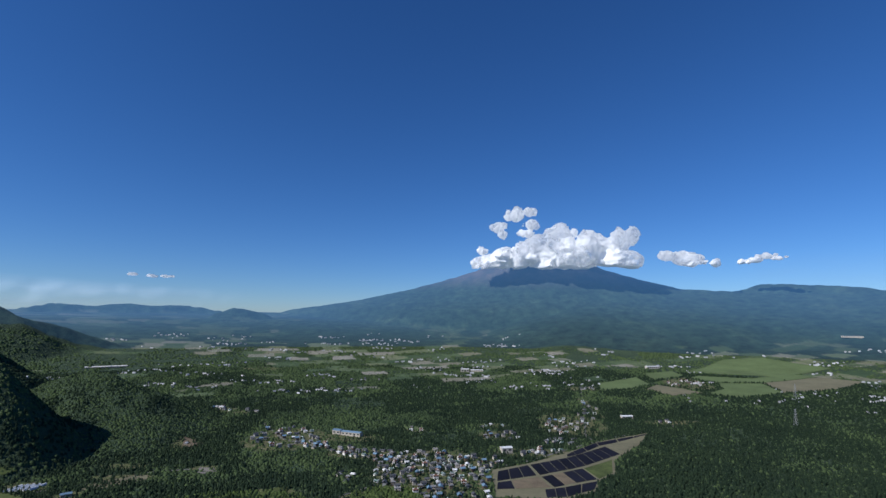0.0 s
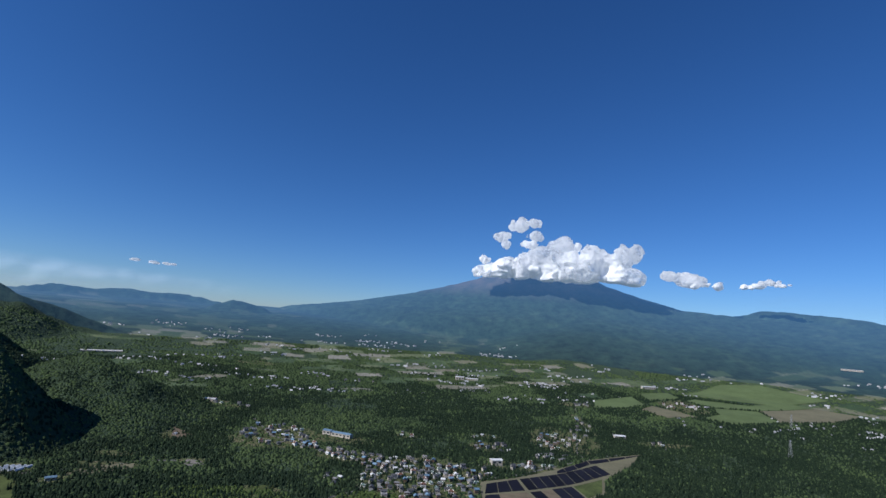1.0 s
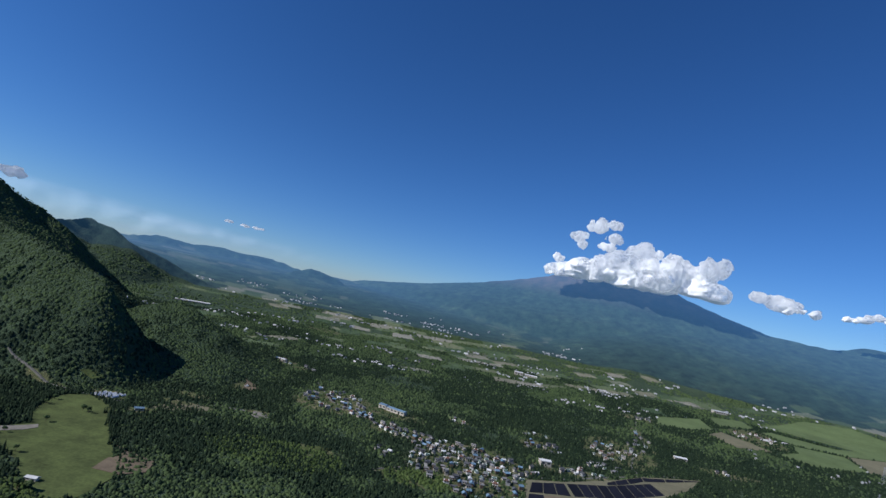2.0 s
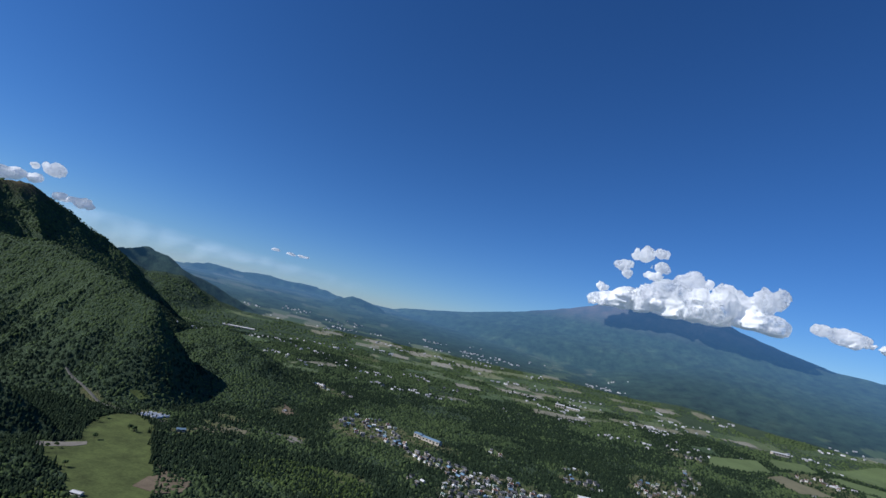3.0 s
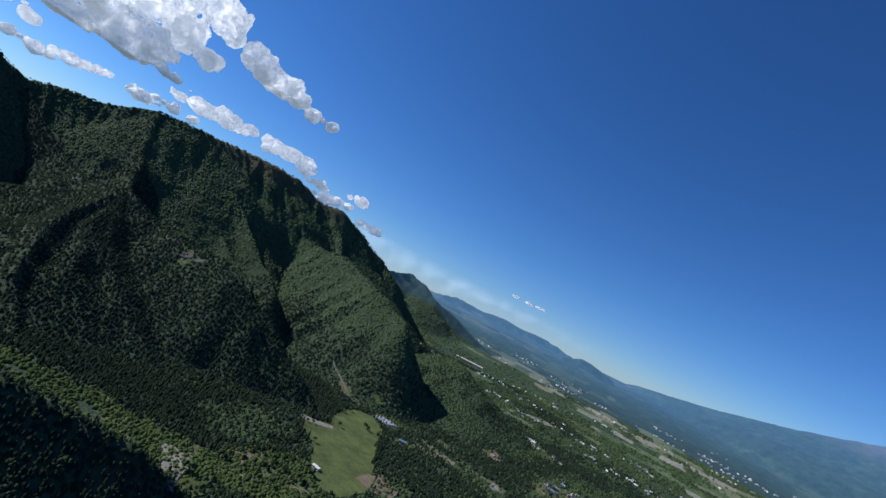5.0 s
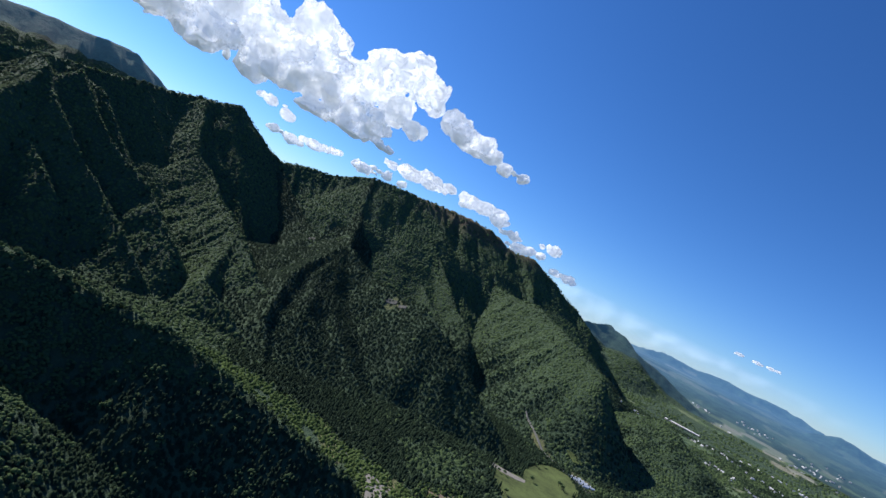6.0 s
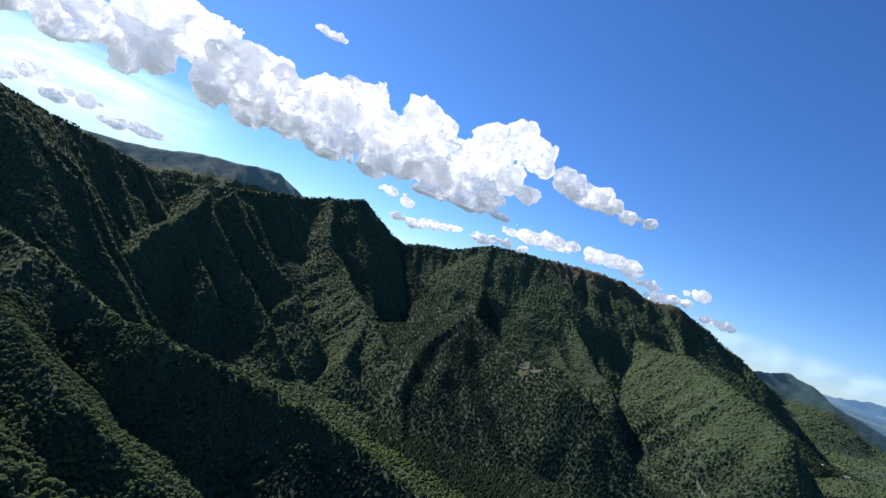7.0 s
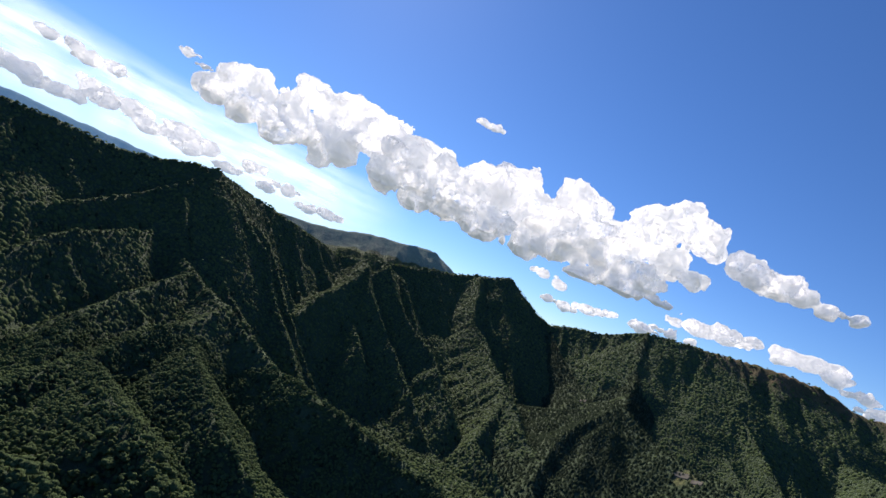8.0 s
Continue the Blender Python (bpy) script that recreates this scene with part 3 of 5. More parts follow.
def plots(az0, az1, r0, r1, spacing, rng, conifers):
    """Places for trees of one kind: x, y, z."""
    x, y = sow(az0, az1, r0, r1, spacing, rng)
    z, base, owner = survey(x, y)
    up = z - base
    keep = (rng.random(x.size) > cleared(x, y) * 0.72) & (rng.random(x.size) > farmed(x, y, up) * 0.96) & (rng.random(x.size) > by_stream(x, y))
    for poly in [MEADOW, TERRACE] + FIELDS:
        keep &= ~inside(poly, x, y)
    thin = np.where(up < 15, smooth(0.24, 0.36, fbm(x / 300, y / 300, 4, 71)), 1.0)
    keep &= rng.random(x.size) < np.where((x < -450) & (y < 700), 1.0, 0.2 + 0.8 * thin)
    keep &= rng.random(x.size) > 0.88 * smooth(350, 415, z) * smooth(500, 800, y)
    if r0 > 2200:
        keep &= fbm(x / 240, y / 240, 3, 77) > 0.33
    keep &= (rng.random(x.size) < conifer_share(x, y, up, owner)) == conifers
    return x[keep], y[keep], z[keep]


def build_forest():
    rng = np.random.default_rng(5)
    for az0, az1, r0, r1, spacing, level in ((-160, -40, 130, 600, 6.0, 2), (-172, 52, 600, 1000, 4.6, 0), (-172, 52, 1000, 1500, 4.8, 0), (-150, 52, 1500, 2300, 6.0, 0), (-150, 52, 2300, 2840, 8.0, 0)):
        x, y, z = plots(az0, az1, r0, r1, spacing, rng, False)
        if level > 1:
            # near crowns: each a dome of leafy clumps
            clumps = 10
            reach = np.repeat(rng.uniform(2.7, 4.8, x.size), clumps)
            turn, lift = rng.uniform(0, 2 * math.pi, reach.size), rng.uniform(0.0, 1.0, reach.size)
            x, y, z = np.repeat(x, clumps), np.repeat(y, clumps), np.repeat(z, clumps)
            out = reach * np.sqrt(1 - lift ** 2 * 0.95)
            dx, dy = out * np.cos(turn), out * np.sin(turn)
            g = incline(x, y)
            places = np.stack([x + dx, y + dy, z + 0.6 * (dx * g[:, 0] + dy * g[:, 1]) + lift * reach * 0.85], -1)
            size = reach * rng.uniform(0.3, 0.5, reach.size)
            v, f = scatter(dome_template(6), places, size, size * rng.uniform(0.7, 0.95, reach.size), rng, 0.25)
            tagged(new("broadleaf_forest", mesh_of("broadleaf_forest", v, f, M_BROAD)), "dense broadleaf forest of rounded green crowns covering the land", "forest", kind="stuff")
            continue
        size = spacing * (0.42 + 0.62 * rng.random(x.size) ** 3)
        v, f = scatter(dome_template(6 if r0 < 1000 else 5), np.stack([x, y, z + size * rng.uniform(-0.1, 0.12, x.size)], -1), size, size * rng.uniform(0.4, 0.65, x.size) * (1 + 0.5 * level_ground(x, y)), rng, 0.25, 0.6)
        tagged(new("broadleaf_forest", mesh_of("broadleaf_forest", v, f, M_BROAD)), "dense broadleaf forest of rounded green crowns covering the land", "forest", kind="stuff")
    for az0, az1, r0, r1, spacing, sides in ((-172, 52, 200, 800, 4.6, 6), (-172, 52, 800, 1600, 5.4, 5), (-150, 52, 1600, 2300, 8.5, 4)):
        x, y, z = plots(az0, az1, r0, r1, spacing, rng, True)
        size = spacing * rng.uniform(1.15, 1.6, x.size)
        v, f = scatter(cone_template(sides, 2), np.stack([x, y, z], -1), size, rng.uniform(3.2, 6.0, x.size) * (1 + 0.4 * level_ground(x, y)), rng, 0.1, 0.6)
        tagged(new("conifer_forest", mesh_of("conifer_forest", v, f, M_CONIFER)), "dark planted conifer forest of pointed crowns", "forest", kind="stuff")
    # light scrub along the stream and over rough pasture
    x, y = sow(-92, 15, 480, 1000, 4.2, rng)
    rough = by_stream(x, y)
    for cx, cy, hx, hy in ((-440, 430, 75, 80), (-300, 760, 120, 60), (-540, 900, 70, 40), (-80, 790, 60, 40)):
        rough = np.maximum(rough, smooth(1.1, 0.8, np.hypot((x - cx) / hx, (y - cy) / hy)))
    k = (rng.random(x.size) < rough * smooth(0.24, 0.4, fbm(x / 28, y / 28, 3, 95))) & ~inside(MEADOW, x, y)
    x, y = x[k], y[k]
    size = rng.uniform(1.4, 3.4, x.size)
    v, f = scatter(dome_template(6), np.stack([x, y, height(x, y) + size * 0.3], -1), size, size * rng.uniform(0.7, 1.0, x.size), rng, 0.3)
    tagged(new("scrub", mesh_of("scrub", v, f, M_SCRUB)), "light green scrub and bushes on rough ground", "scrub", kind="stuff")


build_forest()


# ---- parts and draped pieces ----
def part(name, data, parent, label="", m=None):
    ob = new(name, data)
    ob.parent = parent
    if m is not None:
        ob.matrix_basis = m
    return tagged(ob, label)


def draped(name, poly, material, step, lift):
    """A flat outline cut into a grid and laid on the land."""
    bm = bmesh.new()
    bm.faces.new([bm.verts.new((x, y, 0)) for x, y in poly])
    for axis in (0, 1):
        lo, hi = min(p[axis] for p in poly), max(p[axis] for p in poly)
        for c in np.arange(lo + step, hi, step):
            co, no = [0, 0, 0], [0, 0, 0]
            co[axis], no[axis] = c, 1
            bmesh.ops.bisect_plane(bm, geom=bm.verts[:] + bm.edges[:] + bm.faces[:], plane_co=co, plane_no=no)
    z = height([v.co.x for v in bm.verts], [v.co.y for v in bm.verts])
    for v, h in zip(bm.verts, z):
        v.co.z = h + lift
    bmesh.ops.recalc_face_normals(bm, faces=bm.faces)
    if bm.faces[:][0].normal.z < 0:
        bmesh.ops.reverse_faces(bm, faces=bm.faces)
    # a turf edge down into the ground
    rim = bmesh.ops.extrude_edge_only(bm, edges=[e for e in bm.edges if e.is_boundary])
    for v in rim["geom"]:
        if isinstance(v, bmesh.types.BMVert):
            v.co.z -= lift + 1.5
    me = bpy.data.meshes.new(name)
    bm.to_mesh(me)
    bm.free()
    me.materials.append(material)
    return me


def ribbon(name, line, width, material, lift=0.7):
    """A lane laid on the land along a line."""
    pts = []
    for (ax, ay), (bx, by) in zip(line, line[1:]):
        k = max(2, int(math.hypot(bx - ax, by - ay) / 9))
        pts += [(ax + (bx - ax) * t / k, ay + (by - ay) * t / k) for t in range(k)]
    pts = np.array(pts + [line[-1]], float)
    for _ in range(3):
        pts[1:-1] = (pts[:-2] + 2 * pts[1:-1] + pts[2:]) / 4
    d = np.gradient(pts, axis=0)
    d /= np.linalg.norm(d, axis=1)[:, None] + 1e-9
    side = np.stack([-d[:, 1], d[:, 0]], 1) * width / 2
    a, b = pts + side, pts - side
    z = np.maximum(height(a[:, 0], a[:, 1]), height(b[:, 0], b[:, 1])) + lift
    n = len(pts)
    v = np.concatenate([np.column_stack([a, z]), np.column_stack([b, z]), np.column_stack([a, z - 3]), np.column_stack([b, z - 3])])
    i = np.arange(n - 1)
    f = np.concatenate([np.stack([i, i + n, i + n + 1, i + 1], 1), np.stack([i, i + 1, i + 1 + 2 * n, i + 2 * n], 1), np.stack([i + n, i + 3 * n, i + 3 * n + 1, i + n + 1], 1)])
    return mesh_of(name, v, f, material, False)


# ---- fields, meadow, terraces, lanes ----
M_MEADOW = plain("meadow_grass", (0.07, 0.09, 0.028), 0.95, 0.03, 0.55)
M_GRASS_LIGHT = plain("hay_field", (0.105, 0.142, 0.056), 0.95, 0.012, 0.25)
M_STUBBLE = plain("stubble_field", (0.155, 0.145, 0.09), 0.95, 0.012, 0.25)
M_BANK = plain("concrete_bank", (0.27, 0.26, 0.21), 0.9, 0.05, 0.25)
M_PADDY = plain("flooded_paddy", (0.014, 0.014, 0.022), 0.6, 0.03, 0.3, 0.4)
M_PADDY.node_tree.nodes["Principled BSDF"].inputs["Specular IOR Level"].default_value = 0.05
M_PADDY_DRY = plain("dry_paddy", (0.15, 0.12, 0.08), 0.95, 0.05, 0.3)
M_LANE = plain("pale_lane", (0.16, 0.155, 0.14), 0.9, 0.1, 0.2)
M_GRAVEL = plain("gravel_bed", (0.19, 0.175, 0.15), 0.95, 0.08, 0.35)
tagged(new("meadow", draped("meadow", MEADOW, M_MEADOW, 6, 0.8)), "mown green pasture at the foot of the mountains", "meadow", kind="structure")
for k, poly in enumerate(FIELDS):
    hay = k not in (3, 5)
    tagged(new("field", draped("field", poly, M_GRASS_LIGHT if hay else M_STUBBLE, 25, 1.2)), "bright green hay field on the plateau" if hay else "yellow-brown mown field on the plateau", "field", kind="structure")
terrace = tagged(new("paddy_terrace", draped("paddy_terrace", TERRACE, M_STUBBLE, 12, 0.8)), "terrace of dark flooded paddies between pale concrete banks", "paddy field", kind="structure")


def along(line, t):
    t = t * (len(line) - 1)
    i = min(int(t), len(line) - 2)
    return [p + (q - p) * (t - i) for p, q in zip(line[i], line[i + 1])]


def paddy_strip(upper, lower, count, dry=()):
    """Panels between two banks."""
    for k in range(count):
        a, b = (k + 0.03) / count, (k + 0.97) / count
        corners = []
        for line, t, other in ((upper, a, lower), (upper, b, lower), (lower, b, upper), (lower, a, upper)):
            p, q = along(line, t), along(other, t)
            corners.append((p[0] + (q[0] - p[0]) * 0.03, p[1] + (q[1] - p[1]) * 0.03))
        if k in dry:
            part("paddy", draped("paddy", corners, M_PADDY_DRY, 14, 1.15), terrace, "brown drained paddy")
        else:
            part("paddy", draped("paddy", corners, M_PADDY, 14, 1.15), terrace)


paddy_strip([(100, 912), (160, 955)], [(92, 854), (164, 888)], 3)
paddy_strip([(164, 958), (254, 1018), (350, 1108)], [(170, 891), (257, 949), (362, 1046)], 9)
paddy_strip([(250, 1032), (279, 1071), (341, 1139), (422, 1181), (485, 1215)], [(247, 1016), (281, 1040), (339, 1111), (421, 1166), (480, 1208)], 6)
paddy_strip([(170, 883), (256, 943)], [(181, 830), (264, 878)], 4, (1,))
paddy_strip([(92, 849), (165, 881)], [(88, 818), (177, 830)], 3, (1, 2))
paddy_strip([(164, 822), (198, 834), (262, 870)], [(160, 791), (192, 793), (243, 826)], 4)
part("grass_plot", draped("grass_plot", [(259, 942), (330, 1004), (304, 922), (268, 882)], M_MEADOW, 14, 1.1), terrace, "green grass plot")
part("grass_plot", draped("grass_plot", [(358, 1100), (416, 1155), (472, 1202), (424, 1128), (374, 1068)], M_STUBBLE, 14, 1.1), terrace, "dry grass plot")
LANES = [(7, [(-440, 1270), (-400, 1215), (-345, 1130), (-266, 1085), (-205, 1040), (-130, 995), (-60, 960), (20, 930), (88, 935), (168, 985), (240, 1055), (300, 1112), (350, 1158), (423, 1202), (497, 1238), (600, 1300)]),
         (6, [(0, 1080), (5, 1000), (25, 930), (15, 850), (-20, 780)]), (6, [(345, 1125), (335, 1200), (360, 1290), (420, 1400), (430, 1550), (455, 1660), (480, 1760), (560, 1860)]),
         (5, [(-100, 980), (-90, 900), (-110, 830), (-160, 780)]), (5, [(-330, 1060), (-300, 1110), (-330, 1200)]), (5, [(95, 1030), (180, 1045), (250, 1060)]),
         (5, [(-860, 812), (-800, 807), (-760, 803), (-720, 803), (-690, 803), (-672, 800)]), (6, [(-625, 805), (-588, 831), (-552, 855), (-519, 880), (-504, 909), (-440, 925)]),
         (4, [(-560, 285), (-542, 296), (-513, 306), (-500, 321), (-481, 336), (-463, 348), (-440, 380), (-415, 430)])]
for width, line in LANES:
    tagged(new("road", ribbon("road", line, width * 0.7, M_LANE, 0.5)), "narrow pale country road", "road", kind="structure")
M_BARE = plain("bare_soil", (0.14, 0.11, 0.075), 0.95, 0.06, 0.3)
M_ROCK = plain("pale_scree", (0.11, 0.105, 0.09), 0.95, 0.15, 0.35)
for poly, material, label in (([(-634, 592), (-618, 606), (-607, 622), (-596, 640), (-586, 630), (-590, 612), (-606, 590), (-622, 580)], M_GRAVEL, "grey gravel yard at the pasture edge"),
                              ([(-504, 313), (-503, 323), (-472, 334), (-451, 324), (-441, 312), (-411, 294), (-419, 288), (-478, 305)], M_GRAVEL, "grey gravel fan at the valley mouth"),
                              ([(-438, 317), (-438, 335), (-416, 334), (-411, 331), (-414, 317)], M_MEADOW, "small green meadow below the gravel fan"),
                              ([(-500, 486), (-511, 511), (-471, 491), (-456, 463)], M_MEADOW, "small green meadow among scrub"),
                              ([(-499, 397), (-503, 421), (-470, 414), (-461, 389)], M_BARE, "brown withered grass among scrub"),
                              ([(-476, 642), (-449, 637), (-431, 623), (-430, 608)], M_BARE, "bare brown soil at the pasture edge"),
                              ([(-738, 847), (-724, 861), (-700, 866), (-711, 850)], M_MEADOW, "small grassy clearing above the greenhouses"),
                              ([(-558, 813), (-564, 834), (-542, 868), (-497, 890), (-486, 868), (-519, 833)], M_STUBBLE, "strip of pale grassland in the woods"),
                              ([(-289, 794), (-258, 831), (-235, 842), (-241, 805)], M_MEADOW, "green clearing in the woods"),
                              ([(-112, 1275), (-72, 1302), (-47, 1229)], M_GRASS_LIGHT, "bright green field beside the village"),
                              ([(-440, 565), (-450, 600), (-441, 632), (-400, 622), (-388, 590), (-405, 568)], M_BARE, "bare brown soil in the pasture"),
                              ([(-550, 1112), (-520, 1108), (-497, 1092), (-508, 1050), (-530, 1065)], M_BARE, "brown fallow field in the woods"),
                              ([(-430, 935), (-405, 932), (-392, 915), (-412, 898), (-428, 915)], M_GRAVEL, "grey gravel lot in the woods")):
    tagged(new("bare_patch", draped("bare_patch", poly, material, 6, 1.3)), label, "ground patch", kind="structure")
for poly in ([(-990, 434), (-984, 444), (-972, 456), (-966, 450), (-978, 438), (-984, 430)], [(-962, 456), (-950, 470), (-945, 466), (-957, 452)], [(-1332, 292), (-1322, 306), (-1314, 302), (-1324, 290)]):
    tagged(new("rock_scar", draped("rock_scar", poly, M_ROCK, 4, 1.6)), "pale landslip scar in the forest", "rock", kind="structure")


# ---- single trees ----
M_BARK = plain("bark", (0.09, 0.065, 0.045), 0.9, 1.5, 0.3)


def trunk_mesh(tall, girth, limbs, rng):
    """A tapered trunk with a few limbs."""
    bm = bmesh.new()
    def stem(a, b, r0, r1):
        d = Vector(b) - Vector(a)
        m = Matrix.Translation((Vector(a) + Vector(b)) / 2) @ d.to_track_quat("Z", "Y").to_matrix().to_4x4()
        bmesh.ops.create_cone(bm, segments=6, radius1=r0, radius2=r1, depth=d.length, matrix=m)
    stem((0, 0, -0.6), (0, 0, tall), girth, girth * 0.35)
    for k in range(limbs):
        a, h = rng.uniform(0, 6.28), tall * rng.uniform(0.45, 0.9)
        stem((0, 0, h), (math.cos(a) * tall * 0.35, math.sin(a) * tall * 0.35, h + tall * 0.3), girth * 0.4, girth * 0.12)
    me = bpy.data.meshes.new("trunk")
    bm.to_mesh(me)
    bm.free()
    me.materials.append(M_BARK)
    return me


def broadleaf_tree(seed):
    rng = np.random.default_rng(seed)
    ob = new("broadleaf_tree")
    tall = rng.uniform(5, 7)
    part("trunk", trunk_mesh(tall, 0.35, 4, random.Random(seed)), ob)
    n = 26
    d = rng.normal(size=(n, 3))
    d /= np.linalg.norm(d, axis=1)[:, None]
    d[:, 2] = np.abs(d[:, 2]) * 0.9 - 0.15
    at = d * rng.uniform(1.4, 3.4, (n, 1)) + (0, 0, tall + 0.6)
    size = rng.uniform(0.9, 1.9, n)
    v, f = scatter(ico(2), at, size, size * 0.8, rng, 0.35)
    part("crown", mesh_of("crown", v, f, M_BROAD), ob)
    return tagged(ob, "rounded broadleaf tree in full leaf on a steep spur", "tree", "broadleaf trees")


def conifer_tree(seed):
    rng = np.random.default_rng(seed)
    ob = new("conifer_tree")
    tall = rng.uniform(12, 16)
    part("trunk", trunk_mesh(tall * 0.9, 0.28, 0, random.Random(seed)), ob)
    v, f, base = [], [], 0
    for t in range(7):
        z, r = tall * (0.14 + 0.12 * t), 2.5 * (1 - t / 7.6)
        ring = [(r * rng.uniform(0.7, 1.1) * math.cos(a), r * rng.uniform(0.7, 1.1) * math.sin(a), z - rng.uniform(0, 0.5)) for a in np.linspace(0, 2 * math.pi, 10)[:-1]]
        v += [(0, 0, z + tall * 0.17)] + ring
        f += [(base, base + 1 + k, base + 1 + (k + 1) % 9) for k in range(9)]
        base += 10
    part("crown", mesh_of("crown", v, f, M_CONIFER), ob)
    return tagged(ob, "tall dark conifer at the forest edge", "tree", "conifer trees")


def plant(make, kinds, spots):
    first = [make(k) for k in range(kinds)]
    for n, (x, y, size, turn) in enumerate(spots):
        m = pose(x, y, float(height([x], [y])[0]), 0, 0, turn)
        if n < kinds:
            first[n].matrix_basis = m
        else:
            copy_thing(first[n % kinds], m @ Matrix.Diagonal((size, size, size, 1)))


rng = np.random.default_rng(21)
x, y = sow(-152, -95, 215, 420, 12.0, rng)
order = np.argsort(np.hypot(x, y))[:240]
plant(broadleaf_tree, 6, [(x[k], y[k], rng.uniform(0.75, 1.25), rng.uniform(0, 360)) for k in order])
edge = []
for (ax, ay), (bx, by) in zip(MEADOW, MEADOW[1:] + MEADOW[:1]):
    for t in np.arange(0, 1, 9 / math.hypot(bx - ax, by - ay)):
        px, py = ax + (bx - ax) * t, ay + (by - ay) * t
        if py > 545 and px < -470:
            edge.append((px - rng.uniform(2, 9), py + rng.uniform(-4, 7), rng.uniform(0.7, 1.15), rng.uniform(0, 360)))
plant(conifer_tree, 4, edge[:110])


def bush(seed):
    return tagged(broadleaf_tree(seed + 40), "dark green bushy tree standing alone on the pasture", "tree", "pasture trees")


plant(bush, 3, [(x, y, size, 70 * n) for n, (x, y, size) in enumerate(((-600, 655, 0.8), (-609, 727, 1.0), (-598, 726, 0.9), (-680, 746, 0.9), (-669, 721, 0.8), (-596, 592, 0.8), (-602, 584, 0.7), (-446, 324, 1.2), (-453, 319, 1.1), (-450, 482, 1.2), (-440, 485, 1.0), (-533, 552, 0.9),
                                                                       (-481, 398, 1.1), (-470, 440, 1.0), (-455, 420, 0.9), (-440, 400, 1.0), (-495, 455, 0.8), (-612, 735, 0.7), (-430, 455, 1.1), (-478, 372, 0.9), (-420, 410, 1.0), (-515, 700, 0.7)))])
M_RUBBLE = plain("pale_rubble", (0.5, 0.48, 0.45), 0.9, 0.8, 0.3)


def boulder(seed):
    rng = np.random.default_rng(seed)
    v, f = ico(1)
    v = v * rng.uniform(0.7, 1.25, (len(v), 1)) * (rng.uniform(1.0, 2.4), rng.uniform(0.8, 1.6), rng.uniform(0.5, 1.0))
    return tagged(new("boulder", mesh_of("boulder", v, f, M_RUBBLE, False)), "pale angular boulder on a gravel yard", "boulder", "boulders on the gravel")


plant(boulder, 4, [(x + 2.6 * math.sin(k * 2.1), y + 2.6 * math.cos(k * 3.7), 0.7 + 0.2 * (k % 3), 50 * k) for k in range(2) for x, y in ((-614, 623), (-603, 622), (-598, 628), (-612, 633), (-466, 324), (-460, 328), (-457, 331), (-454, 327), (-496, 470), (-489, 473), (-484, 471))])


# ---- houses ----
M_WALL = [plain("wall_" + n, c, 0.85, 0.8, 0.12, 0.2) for n, c in (("cream", (0.45, 0.41, 0.35)), ("white", (0.72, 0.71, 0.68)), ("grey", (0.32, 0.32, 0.32)), ("brown", (0.15, 0.11, 0.08)))]
M_ROOF = [plain("roof_" + n, c, 0.55, 1.2, 0.2, 0.25) for n, c in (("grey", (0.22, 0.22, 0.225)), ("slate", (0.09, 0.093, 0.1)), ("blue", (0.16, 0.25, 0.34)), ("rust", (0.16, 0.09, 0.065)), ("pale", (0.66, 0.66, 0.66)), ("green", (0.13, 0.19, 0.165)))]
M_PANE = plain("window_glass", (0.03, 0.04, 0.05), 0.15, 2.0, 0.1)
M_DOOR = plain("door_wood", (0.15, 0.09, 0.05), 0.6, 2.0, 0.2)


def boxes(name, sizes, material, bevel=0.0):
    """One mesh of boxes: centre and size of each."""
    bm = bmesh.new()
    for (x, y, z), (sx, sy, sz) in sizes:
        bmesh.ops.create_cube(bm, size=1, matrix=Matrix.Translation((x, y, z)) @ Matrix.Diagonal((sx, sy, sz, 1)))
    if bevel:
        bmesh.ops.bevel(bm, geom=bm.edges[:], offset=bevel, segments=1, affect="EDGES")
    me = bpy.data.meshes.new(name)
    bm.to_mesh(me)
    bm.free()
    me.materials.append(material)
    return me


def gable(name, w, d, z, rise, over, material, hipped=0.0):
    """A gable or hipped roof shell with eaves, ridge along x."""
    a, b = w / 2 + over, d / 2 + over
    t, k = 0.35, a - hipped * b
    top = [(-a, -b, z), (a, -b, z), (a, b, z), (-a, b, z), (-k, 0, z + rise), (k, 0, z + rise)]
    v = top + [(x, y, h - t) for x, y, h in top]
    f = [(0, 1, 5, 4), (2, 3, 4, 5), (1, 2, 5), (3, 0, 4), (7, 6, 10, 11), (9, 8, 11, 10), (8, 7, 11), (6, 9, 10), (0, 6, 7, 1), (1, 7, 8, 2), (2, 8, 9, 3), (3, 9, 6, 0)]
    me = bpy.data.meshes.new(name)
    me.from_pydata(v, [], f)
    me.materials.append(material)
    return me


def walls(name, w, d, h, rise, material):
    v = [(-w / 2, -d / 2, -1.5), (w / 2, -d / 2, -1.5), (w / 2, d / 2, -1.5), (-w / 2, d / 2, -1.5), (-w / 2, -d / 2, h), (w / 2, -d / 2, h), (w / 2, d / 2, h), (-w / 2, d / 2, h), (-w / 2, 0, h + rise), (w / 2, 0, h + rise)]
    f = [(0, 1, 5, 4), (2, 3, 7, 6), (1, 2, 6, 9, 5), (3, 0, 4, 8, 7), (4, 5, 9, 8), (6, 7, 8, 9)]
    me = bpy.data.meshes.new(name)
    me.from_pydata(v, [], f)
    me.materials.append(material)
    return me


